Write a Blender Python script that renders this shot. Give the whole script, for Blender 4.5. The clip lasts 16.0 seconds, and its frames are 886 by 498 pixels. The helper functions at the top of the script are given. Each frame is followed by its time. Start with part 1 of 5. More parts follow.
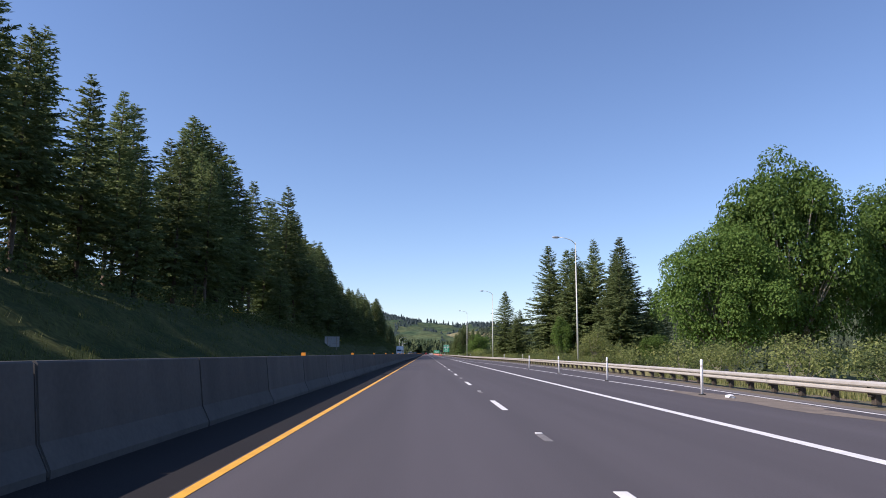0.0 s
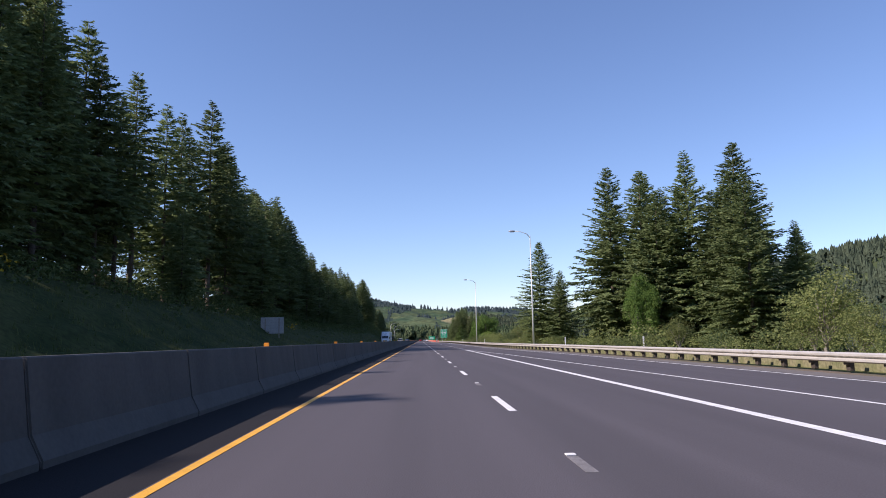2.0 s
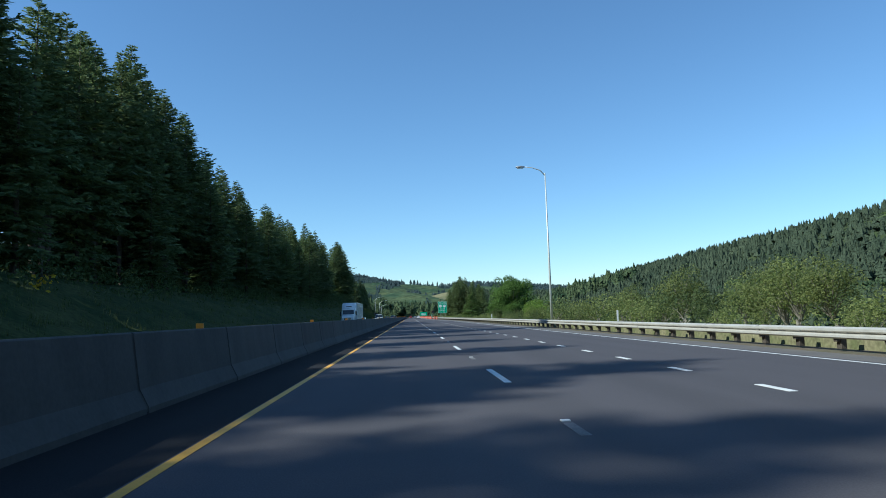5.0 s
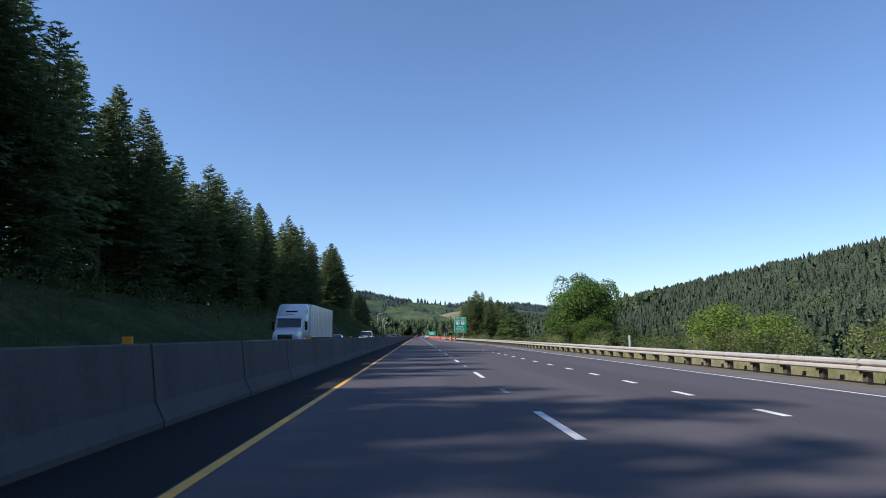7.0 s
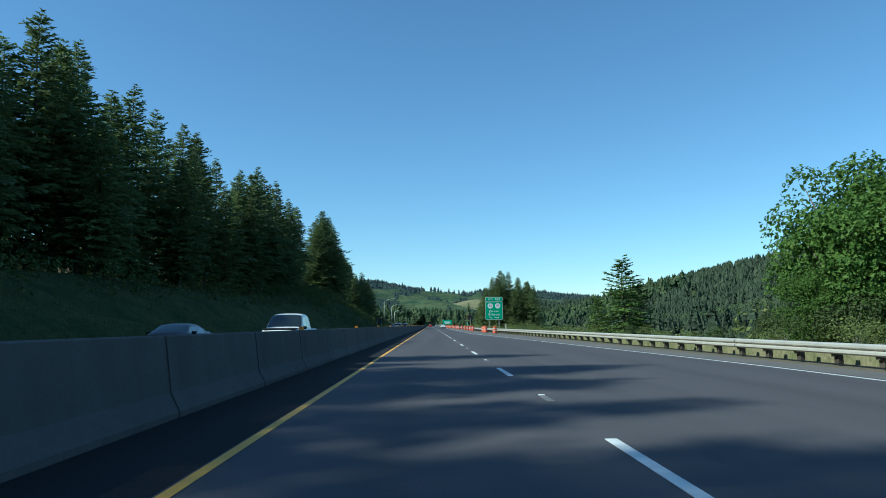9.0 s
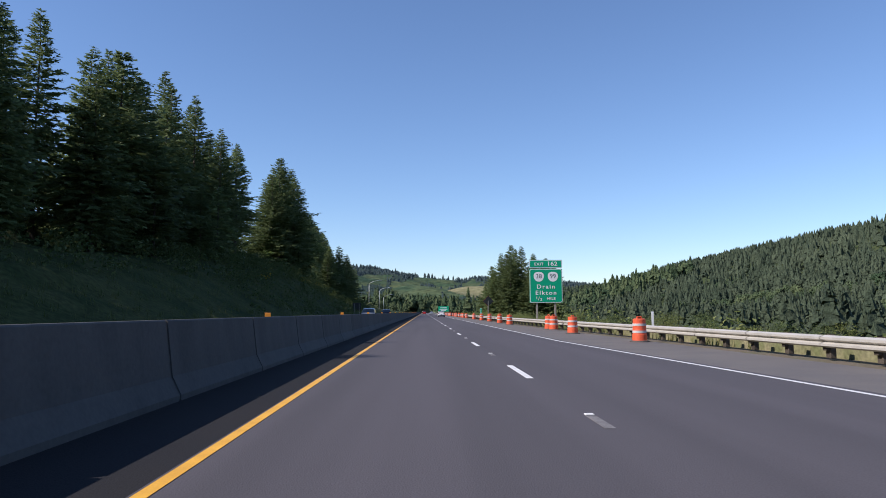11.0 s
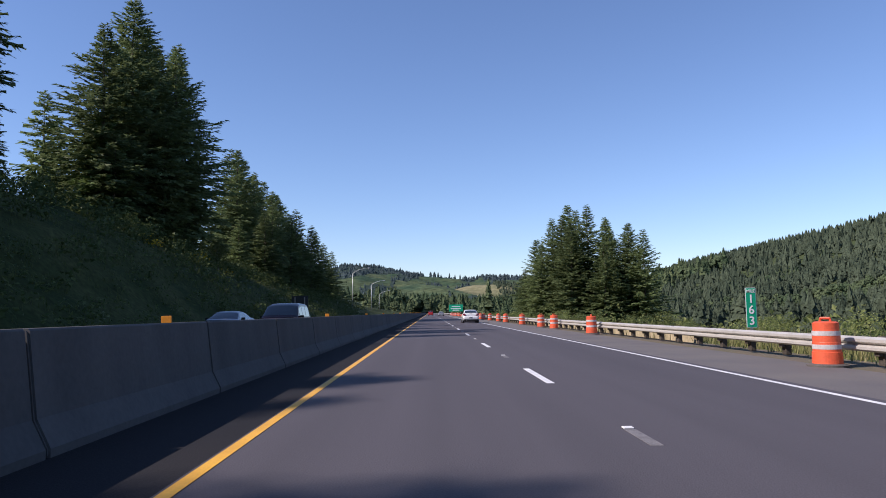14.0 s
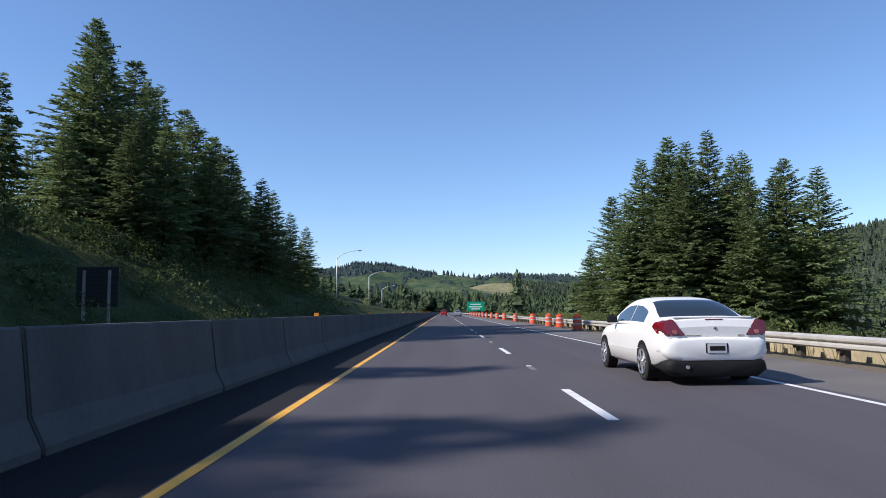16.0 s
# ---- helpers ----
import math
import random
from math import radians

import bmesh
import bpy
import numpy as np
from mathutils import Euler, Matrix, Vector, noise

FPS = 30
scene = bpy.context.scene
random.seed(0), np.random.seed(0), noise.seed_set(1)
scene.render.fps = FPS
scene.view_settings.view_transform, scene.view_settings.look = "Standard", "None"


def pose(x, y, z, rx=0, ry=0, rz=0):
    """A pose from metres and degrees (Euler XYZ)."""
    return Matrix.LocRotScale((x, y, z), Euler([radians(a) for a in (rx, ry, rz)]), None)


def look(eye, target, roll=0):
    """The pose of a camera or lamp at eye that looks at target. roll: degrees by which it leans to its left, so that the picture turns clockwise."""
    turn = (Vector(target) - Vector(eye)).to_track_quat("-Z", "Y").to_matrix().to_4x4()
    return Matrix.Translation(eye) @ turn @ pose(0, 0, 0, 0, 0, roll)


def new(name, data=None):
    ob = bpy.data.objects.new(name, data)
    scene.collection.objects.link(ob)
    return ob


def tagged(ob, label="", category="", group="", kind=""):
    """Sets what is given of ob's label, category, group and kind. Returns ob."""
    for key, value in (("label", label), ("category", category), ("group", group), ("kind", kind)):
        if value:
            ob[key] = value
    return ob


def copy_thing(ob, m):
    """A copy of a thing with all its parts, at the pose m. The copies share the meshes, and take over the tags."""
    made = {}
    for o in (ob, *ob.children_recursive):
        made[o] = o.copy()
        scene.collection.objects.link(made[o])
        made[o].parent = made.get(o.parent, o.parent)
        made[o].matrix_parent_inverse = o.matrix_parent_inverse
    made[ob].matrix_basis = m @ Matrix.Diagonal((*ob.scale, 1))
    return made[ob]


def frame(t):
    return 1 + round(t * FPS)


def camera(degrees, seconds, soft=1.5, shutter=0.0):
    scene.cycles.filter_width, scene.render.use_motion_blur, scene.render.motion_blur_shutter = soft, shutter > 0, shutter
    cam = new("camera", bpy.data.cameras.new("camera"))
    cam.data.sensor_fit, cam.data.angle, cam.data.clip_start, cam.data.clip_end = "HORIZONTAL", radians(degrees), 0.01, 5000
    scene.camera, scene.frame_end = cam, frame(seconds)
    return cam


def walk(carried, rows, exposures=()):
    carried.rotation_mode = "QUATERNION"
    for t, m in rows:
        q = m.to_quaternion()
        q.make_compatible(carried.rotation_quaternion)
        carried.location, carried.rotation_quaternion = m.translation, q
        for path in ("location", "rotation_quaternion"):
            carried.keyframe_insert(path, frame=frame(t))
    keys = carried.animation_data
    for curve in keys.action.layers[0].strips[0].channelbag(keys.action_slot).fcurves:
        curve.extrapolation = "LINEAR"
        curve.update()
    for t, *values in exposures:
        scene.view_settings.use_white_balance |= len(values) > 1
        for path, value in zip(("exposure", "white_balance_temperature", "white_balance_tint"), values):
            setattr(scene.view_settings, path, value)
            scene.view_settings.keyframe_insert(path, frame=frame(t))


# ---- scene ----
# Camera and its drive
cam = camera(65.6, 16.0, soft=0.95)
PATH = [
    (0, (0.00, 0.00, 1.234), (0.232, 9.884, 2.737), 0.30),
    (0.5, (0.04, 16.14, 1.234), (0.330, 26.045, 2.566), -0.83),
    (1, (0.09, 32.27, 1.234), (0.576, 42.192, 2.387), -1.13),
    (1.5, (0.15, 48.41, 1.234), (0.519, 58.327, 2.435), -1.16),
    (2, (0.21, 64.56, 1.234), (0.554, 74.468, 2.540), -1.10),
    (2.5, (0.22, 80.73, 1.234), (0.710, 90.648, 2.417), -1.42),
    (3, (0.22, 96.94, 1.234), (0.837, 106.863, 2.282), -1.64),
    (3.5, (0.18, 113.21, 1.234), (0.635, 123.145, 2.285), -1.49),
    (4, (0.15, 129.49, 1.234), (0.734, 139.389, 2.541), -1.59),
    (4.5, (0.10, 145.63, 1.234), (0.785, 155.553, 2.216), -0.02),
    (5, (0.06, 161.68, 1.234), (0.559, 171.622, 2.195), -1.92),
    (5.2, (0.04, 168.10, 1.234), (0.536, 178.032, 2.297), -1.88),
    (7.5, (-0.22, 243.04, 1.234), (0.128, 252.955, 2.487), 0.05),
    (8, (-0.23, 259.23, 1.234), (0.004, 269.158, 2.418), -0.22),
    (8.5, (-0.18, 275.41, 1.234), (-0.036, 285.337, 2.409), -0.12),
    (9, (-0.14, 291.58, 1.234), (0.057, 301.521, 2.332), -0.77),
    (9.2, (-0.15, 298.06, 1.234), (-0.020, 308.002, 2.297), -0.94),
    (11.5, (-0.20, 372.58, 1.234), (0.126, 382.535, 2.141), -0.35),
    (12, (-0.20, 388.96, 1.234), (0.107, 398.909, 2.165), -0.78),
    (12.5, (-0.21, 405.38, 1.234), (0.116, 415.326, 2.255), -0.61),
    (13, (-0.25, 421.89, 1.234), (-0.040, 431.837, 2.234), -0.56),
    (13.5, (-0.30, 438.41, 1.234), (-0.043, 448.369, 2.151), -0.54),
    (14, (-0.28, 454.85, 1.234), (-0.076, 464.808, 2.150), -0.83),
    (14.5, (-0.25, 471.15, 1.234), (-0.127, 481.110, 2.108), -0.93),
    (15, (-0.25, 487.40, 1.234), (-0.197, 497.349, 2.204), -0.67),
    (15.5, (-0.20, 503.60, 1.234), (-0.182, 513.569, 2.071), -1.17),
    (16, (-0.13, 519.80, 1.234), (-0.119, 529.755, 2.141), -0.64),
]
EXPOSURES = [(0.0, 0.28, 6600, 22), (2.0, 0.3, 6500, 25), (3.0, 0.35, 6500, 27), (4.0, 0.35, 6400, 27), (4.5, 0.25, 6050, 13), (4.9, 0.15, 5700, -3), (5.1, 0.15, 5700, -3), (5.4, 0.2, 6150, 14), (8.1, 0.15, 6200, 15), (8.5, 0.1, 5600, -6), (9.3, 0.1, 5550, -14), (11.0, 0.15, 6300, 17), (14.6, 0.15, 6350, 23), (15.0, 0.12, 6100, 1), (15.5, 0.22, 6100, 10), (16.0, 0.22, 6150, 15)]
walk(cam, [(t, look(eye, target, roll)) for t, eye, target, roll in PATH], EXPOSURES)

# World and sun
SUN_ELEV, SUN_AZ = 40.3, 252.0     # degrees; azimuth clockwise from +y
world = bpy.data.worlds.new("sky")
scene.world = world
world.use_nodes = True
wn = world.node_tree.nodes
sky = wn.new("ShaderNodeTexSky")
sky.sky_type = "NISHITA"
sky.sun_disc = False
sky.sun_elevation = radians(SUN_ELEV)
sky.sun_rotation = radians(SUN_AZ)
sky.air_density, sky.dust_density, sky.ozone_density = 1.0, 0.05, 5.5
wn["Background"].inputs["Strength"].default_value = 0.138
world.node_tree.links.new(sky.outputs["Color"], wn["Background"].inputs["Color"])
sun = new("sun", bpy.data.lights.new("sun", "SUN"))
sun.data.energy, sun.data.angle, sun.data.color = 5.0, radians(0.53), (1.0, 0.93, 0.83)
sd = Vector((math.sin(radians(SUN_AZ)) * math.cos(radians(SUN_ELEV)), math.cos(radians(SUN_AZ)) * math.cos(radians(SUN_ELEV)), math.sin(radians(SUN_ELEV))))
sun.matrix_world = look(sd * 50, (0, 0, 0))


# Materials
def material(name, color, rough=0.6, metal=0.0, vary=0.25, scale=3.0, fine=40.0, bump=0.2, tint=None, spread=0.0, coords="Object", relief=0.02, stretch=None, spec=0.5):
    """Two scales of colour noise, a second tint in patches, and a fine bump; spread varies brightness from object to object."""
    m = bpy.data.materials.new(name)
    m.use_nodes = True
    nt = m.node_tree
    n, k = nt.nodes, nt.links.new
    bs = n["Principled BSDF"]
    bs.inputs["Roughness"].default_value, bs.inputs["Metallic"].default_value = rough, metal
    bs.inputs["Specular IOR Level"].default_value = spec
    tc = n.new("ShaderNodeTexCoord")
    big, small = n.new("ShaderNodeTexNoise"), n.new("ShaderNodeTexNoise")
    for node, s in ((big, scale), (small, fine)):
        node.inputs["Scale"].default_value, node.inputs["Detail"].default_value = s, 5.0
        k(tc.outputs[coords], node.inputs["Vector"])
    if stretch:
        mapping = n.new("ShaderNodeMapping")
        mapping.inputs["Scale"].default_value = stretch
        k(tc.outputs[coords], mapping.inputs["Vector"])
        k(mapping.outputs["Vector"], big.inputs["Vector"])
    mix = n.new("ShaderNodeMix")
    mix.data_type = "RGBA"
    mix.inputs["A"].default_value = (*color, 1)
    mix.inputs["B"].default_value = (*(tint or [c * (1 - vary) for c in color]), 1)
    ramp = n.new("ShaderNodeMapRange")
    ramp.inputs["From Min"].default_value, ramp.inputs["From Max"].default_value = 0.35, 0.68
    k(big.outputs["Fac"], ramp.inputs["Value"])
    k(ramp.outputs["Result"], mix.inputs["Factor"])
    hsv = n.new("ShaderNodeHueSaturation")
    val = n.new("ShaderNodeMapRange")
    val.inputs["To Min"].default_value, val.inputs["To Max"].default_value = 1 - vary, 1 + vary
    val.inputs["From Min"].default_value, val.inputs["From Max"].default_value = 0.25, 0.75
    k(small.outputs["Fac"], val.inputs["Value"])
    out = val.outputs["Result"]
    if spread:
        info = n.new("ShaderNodeObjectInfo")
        r2 = n.new("ShaderNodeMapRange")
        r2.inputs["To Min"].default_value, r2.inputs["To Max"].default_value = 1 - spread, 1 + spread
        k(info.outputs["Random"], r2.inputs["Value"])
        mul = n.new("ShaderNodeMath")
        mul.operation = "MULTIPLY"
        k(out, mul.inputs[0])
        k(r2.outputs["Result"], mul.inputs[1])
        out = mul.outputs["Value"]
    k(out, hsv.inputs["Value"])
    k(mix.outputs["Result"], hsv.inputs["Color"])
    k(hsv.outputs["Color"], bs.inputs["Base Color"])
    if bump:
        b = n.new("ShaderNodeBump")
        b.inputs["Strength"].default_value, b.inputs["Distance"].default_value = bump, relief
        k(small.outputs["Fac"], b.inputs["Height"])
        k(b.outputs["Normal"], bs.inputs["Normal"])
    return m


def foliage(name, color, tint, through_light=0.25, spread=0.25):
    """Leaf or needle material: every sprig its own shade, some light passing through."""
    m = bpy.data.materials.new(name)
    m.use_nodes = True
    nt = m.node_tree
    n, k = nt.nodes, nt.links.new
    bs, out = n["Principled BSDF"], n["Material Output"]
    bs.inputs["Roughness"].default_value = 0.55
    bs.inputs["Specular IOR Level"].default_value = 0.14
    geo, info = n.new("ShaderNodeNewGeometry"), n.new("ShaderNodeObjectInfo")
    mix = n.new("ShaderNodeMix")
    mix.data_type = "RGBA"
    mix.inputs["A"].default_value, mix.inputs["B"].default_value = (*color, 1), (*tint, 1)
    k(geo.outputs["Random Per Island"], mix.inputs["Factor"])
    hsv = n.new("ShaderNodeHueSaturation")
    val = n.new("ShaderNodeMapRange")
    val.inputs["To Min"].default_value, val.inputs["To Max"].default_value = 1 - spread, 1 + spread
    k(info.outputs["Random"], val.inputs["Value"])
    k(val.outputs["Result"], hsv.inputs["Value"])
    k(mix.outputs["Result"], hsv.inputs["Color"])
    k(hsv.outputs["Color"], bs.inputs["Base Color"])
    tr = n.new("ShaderNodeBsdfTranslucent")
    k(hsv.outputs["Color"], tr.inputs["Color"])
    add = n.new("ShaderNodeMixShader")
    add.inputs["Fac"].default_value = through_light
    k(bs.outputs["BSDF"], add.inputs[1])
    k(tr.outputs["BSDF"], add.inputs[2])
    k(add.outputs["Shader"], out.inputs["Surface"])
    return m


def glass(name, color, rough=0.03):
    m = bpy.data.materials.new(name)
    m.use_nodes = True
    bs = m.node_tree.nodes["Principled BSDF"]
    bs.inputs["Base Color"].default_value = (*color, 1)
    bs.inputs["Roughness"].default_value = rough
    bs.inputs["Coat Weight"].default_value = 0.6
    return m


# Shoulder asphalt, its near-black colour also carrying the barrier's shade to the yellow line.
INNER = material("shade_dark_inner_asphalt", (0.023, 0.023, 0.025), 0.95, vary=0.2, scale=0.5, fine=50, bump=0.3, tint=(0.026, 0.025, 0.026), spec=0.1)
ASPHALT = material("asphalt", (0.088, 0.080, 0.088), 0.85, vary=0.2, scale=0.9, fine=60, bump=0.25, tint=(0.070, 0.064, 0.070), stretch=(1, 0.025, 1), spec=0.3)
SHOULDER = material("shoulder_asphalt", (0.115, 0.105, 0.102), 0.9, vary=0.22, scale=0.5, fine=40, bump=0.3, tint=(0.15, 0.135, 0.12))
GRAVEL = material("gravel", (0.17, 0.135, 0.105), 0.95, vary=0.3, scale=0.8, fine=14, bump=0.6, tint=(0.13, 0.125, 0.08), spec=0.08)
WHITE_LINE = material("white_road_paint", (0.78, 0.78, 0.76), 0.6, vary=0.08, scale=3, fine=50, bump=0.1, tint=(0.62, 0.62, 0.60))
YELLOW_LINE = material("yellow_road_paint", (0.80, 0.42, 0.04), 0.6, vary=0.1, scale=3, fine=50, bump=0.1, tint=(0.66, 0.33, 0.03))
# Darker than weathered concrete; shade on the roadside face is put into the colour.
CONCRETE = material("shade_darkened_concrete", (0.110, 0.108, 0.104), 0.9, vary=0.09, scale=2.2, fine=14, bump=0.2, tint=(0.086, 0.085, 0.083), spread=0.10, stretch=(1, 0.7, 0.22), spec=0.2)
DARK_JOINT = material("dark_joint", (0.05, 0.05, 0.05), 0.9)
STEEL = material("galvanised_steel", (0.58, 0.555, 0.50), 0.6, 0.3, vary=0.06, scale=2, fine=25, bump=0.05, tint=(0.50, 0.48, 0.43))
POLE_STEEL = material("lamp_pole_steel", (0.62, 0.64, 0.60), 0.5, 0.3, vary=0.08, scale=1, fine=12, bump=0.03)
POST_WOOD = material("weathered_timber", (0.10, 0.085, 0.07), 0.9, vary=0.3, scale=3, fine=30, bump=0.4, spread=0.25, spec=0.08)
SIGN_WOOD = material("grey_sign_timber", (0.33, 0.30, 0.26), 0.9, vary=0.25, scale=3, fine=25, bump=0.3)
SIGN_GREEN = material("green_sign_sheeting", (0.0, 0.37, 0.20), 0.65, vary=0.05, scale=1, fine=20, bump=0.0, spec=0.15)
SIGN_WHITE = material("white_sign_sheeting", (0.85, 0.86, 0.86), 0.45, vary=0.04, scale=1, fine=20, bump=0.0)
BLACK_PAINT = material("black_sheeting", (0.02, 0.02, 0.02), 0.5, vary=0.1)
SIGN_BACK = material("aluminium_sign_back", (0.42, 0.43, 0.45), 0.5, 0.5, vary=0.15, scale=1.5, fine=14, bump=0.05)
ORANGE = material("orange_plastic", (0.74, 0.115, 0.045), 0.5, vary=0.12, scale=4, fine=20, bump=0.05, spread=0.1)
BAND_WHITE = material("dusty_reflective_band", (0.58, 0.56, 0.55), 0.6, vary=0.12, scale=5, fine=25, bump=0.02, tint=(0.48, 0.44, 0.42), spec=0.2)
DUSTY_RUBBER = material("dusty_rubber", (0.13, 0.12, 0.11), 0.9, vary=0.25, scale=4, fine=40, spec=0.1)
RUBBER = material("black_rubber", (0.025, 0.025, 0.025), 0.85, vary=0.2, scale=4, fine=40)
BARK = material("fir_bark", (0.13, 0.10, 0.075), 0.95, vary=0.35, scale=1.2, fine=9, bump=0.8, tint=(0.07, 0.055, 0.045), spread=0.2)
PALE_BARK = material("alder_bark", (0.30, 0.27, 0.22), 0.9, vary=0.3, scale=1.5, fine=10, bump=0.5)
FIR = foliage("fir_needles", (0.105, 0.148, 0.058), (0.195, 0.240, 0.098), 0.40)
FIR_YOUNG = foliage("young_fir_needles", (0.07, 0.12, 0.03), (0.12, 0.17, 0.045), 0.2)
MAPLE = foliage("maple_leaves", (0.072, 0.140, 0.030), (0.150, 0.235, 0.055), 0.34, 0.15)
SHRUB = foliage("shrub_leaves", (0.125, 0.170, 0.052), (0.285, 0.310, 0.115), 0.45, 0.25)
LIME = foliage("young_maple_leaves", (0.125, 0.215, 0.035), (0.250, 0.330, 0.075), 0.45, 0.12)
DULL_LEAF = foliage("alder_leaves", (0.060, 0.095, 0.034), (0.130, 0.160, 0.062), 0.3, 0.25)
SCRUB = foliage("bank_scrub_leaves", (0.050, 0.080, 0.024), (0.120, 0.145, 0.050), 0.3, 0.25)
# Darker copy of the grass blades, the bank's shade put into their colour.
BANK_GRASS = foliage("shade_tinted_bank_blades", (0.048, 0.076, 0.020), (0.150, 0.160, 0.055), 0.3, 0.1)
GRASS = foliage("grass_blades", (0.12, 0.15, 0.045), (0.27, 0.25, 0.11), 0.3, 0.1)
FLOWER = foliage("broom_flowers", (0.55, 0.40, 0.03), (0.45, 0.30, 0.03), 0.2, 0.1)
# Greyed and lightened a little: distance haze mixed into the base colour.
FAR_FIR = material("far_forest", (0.042, 0.058, 0.037), 0.85, vary=0.5, scale=0.02, fine=0.9, bump=0.8, tint=(0.074, 0.093, 0.056), relief=1.2, spec=0.08)
FAR_MIXED = material("far_mixed_wood", (0.042, 0.070, 0.036), 0.85, vary=0.6, scale=0.03, fine=0.9, bump=0.9, tint=(0.105, 0.130, 0.060), relief=1.6, spec=0.08)
# No air haze is rendered; its pale blue is put into this colour.
HAZE_HILL_FIR = material("haze_tinted_hill_forest", (0.048, 0.068, 0.072), 0.85, vary=0.35, scale=0.02, fine=0.3, bump=0.6, tint=(0.064, 0.088, 0.088), relief=2.0, spec=0.08)
VERGE = material("verge_grass", (0.09, 0.11, 0.036), 0.95, vary=0.35, scale=0.25, fine=3.0, bump=0.8, tint=(0.19, 0.18, 0.075), spec=0.08)
FOREST_FLOOR = material("forest_floor", (0.045, 0.068, 0.026), 0.95, vary=0.4, scale=0.12, fine=2.0, bump=0.8, tint=(0.075, 0.085, 0.038), spec=0.08)
HILL = material("hill_clearcut", (0.038, 0.068, 0.038), 0.95, vary=0.5, scale=0.014, fine=0.06, bump=0.9, tint=(0.088, 0.108, 0.050), relief=4.0, spec=0.08)
HILL_TAN = material("hill_dry_grass", (0.22, 0.20, 0.11), 0.95, vary=0.3, scale=0.012, fine=0.08, bump=0.7, tint=(0.13, 0.14, 0.07), relief=3.0, spec=0.08)

# Darker copy of the verge grass, with the wood's shade in its colour.
BANK = material("shade_tinted_bank_turf", (0.030, 0.046, 0.014), 0.95, vary=0.45, scale=0.22, fine=2.5, bump=0.9, tint=(0.070, 0.078, 0.027), spec=0.08)
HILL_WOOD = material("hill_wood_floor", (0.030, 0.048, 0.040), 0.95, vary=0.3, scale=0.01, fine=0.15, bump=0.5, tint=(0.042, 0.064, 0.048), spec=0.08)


# Helpers
def thing(name, label, category, group="", at=(0, 0, 0), turn=0.0):
    e = new(name)
    e.matrix_world = pose(*at, 0, 0, turn)
    return tagged(e, label, category, group)


def mesh_of(name, verts, faces, mats, smooth=False, index=None):
    me = bpy.data.meshes.new(name)
    me.from_pydata([tuple(v) for v in verts], [], [tuple(f) for f in faces])
    for m in mats:
        me.materials.append(m)
    if index is not None:
        me.polygons.foreach_set("material_index", np.asarray(index, dtype=np.int32))
    if smooth:
        me.polygons.foreach_set("use_smooth", np.ones(len(me.polygons), dtype=bool))
    me.update()
    return me


def part(name, bm, mat, parent=None, label="", smooth=False):
    me = bpy.data.meshes.new(name)
    bmesh.ops.recalc_face_normals(bm, faces=bm.faces)
    bm.to_mesh(me)
    bm.free()
    me.materials.append(mat)
    if smooth:
        for p in me.polygons:
            p.use_smooth = True
    ob = new(name, me)
    ob.parent = parent
    return tagged(ob, label)


def shared(name, me, parent=None, m=None):
    ob = new(name, me)
    ob.parent = parent
    if m is not None:
        ob.matrix_basis = m
    return ob


def box(bm, x0, x1, y0, y1, z0, z1, bevel=0.0):
    made = bmesh.ops.create_cube(bm, size=1, matrix=Matrix.Translation(((x0 + x1) / 2, (y0 + y1) / 2, (z0 + z1) / 2)) @ Matrix.Diagonal((x1 - x0, y1 - y0, z1 - z0, 1)))
    if bevel:
        edges = list({e for v in made["verts"] for e in v.link_edges})
        bmesh.ops.bevel(bm, geom=edges, offset=bevel, segments=2, affect="EDGES", profile=0.5)
    return bm


def tube(bm, points, radii, sides=8, cap=True):
    """A round bar along points, with a radius at each."""
    rings = []
    pts = [Vector(p) for p in points]
    for i, p in enumerate(pts):
        d = (pts[min(i + 1, len(pts) - 1)] - pts[max(i - 1, 0)]).normalized()
        q = d.to_track_quat("Z", "Y").to_matrix()
        rings.append([bm.verts.new(p + q @ Vector((math.cos(a) * radii[i], math.sin(a) * radii[i], 0))) for a in (2 * math.pi * s / sides for s in range(sides))])
    for a, b in zip(rings, rings[1:]):
        for s in range(sides):
            bm.faces.new((a[s], a[(s + 1) % sides], b[(s + 1) % sides], b[s]))
    if cap:
        bm.faces.new(rings[0])
        bm.faces.new(rings[-1])
    return bm


def extrude_profile(bm, profile, y0, y1):
    """A closed x-z outline drawn out along y."""
    a = [bm.verts.new((x, y0, z)) for x, z in profile]
    b = [bm.verts.new((x, y1, z)) for x, z in profile]
    n = len(profile)
    for i in range(n):
        bm.faces.new((a[i], a[(i + 1) % n], b[(i + 1) % n], b[i]))
    bm.faces.new(a)
    bm.faces.new(b)
    return bm


def smooth01(v, a, b):
    u = np.clip((np.asarray(v, float) - a) / (b - a), 0, 1)
    return u * u * (3 - 2 * u)


# Plan of the road: edges as functions of the distance along it
YEL, LANE, GORE = -2.14, 1.77, 5.36
FOG_Y, FOG_X = [-60, 14, 32, 50, 85, 112, 143, 158, 185, 312, 385, 1400], [9.0, 9.6, 10.5, 11.3, 11.4, 11.1, 9.9, 9.35, 9.1, 8.95, 5.42, 5.42]
RAIL_Y, RAIL_X = [-60, 0, 18, 35, 55, 86, 120, 150, 178, 310, 340, 420, 470, 1400], [9.6, 10.6, 11.2, 12.3, 13.2, 13.5, 13.0, 11.8, 11.15, 11.1, 10.7, 9.0, 8.85, 8.85]


def fog_x(y):
    return float(np.interp(y, FOG_Y, FOG_X))


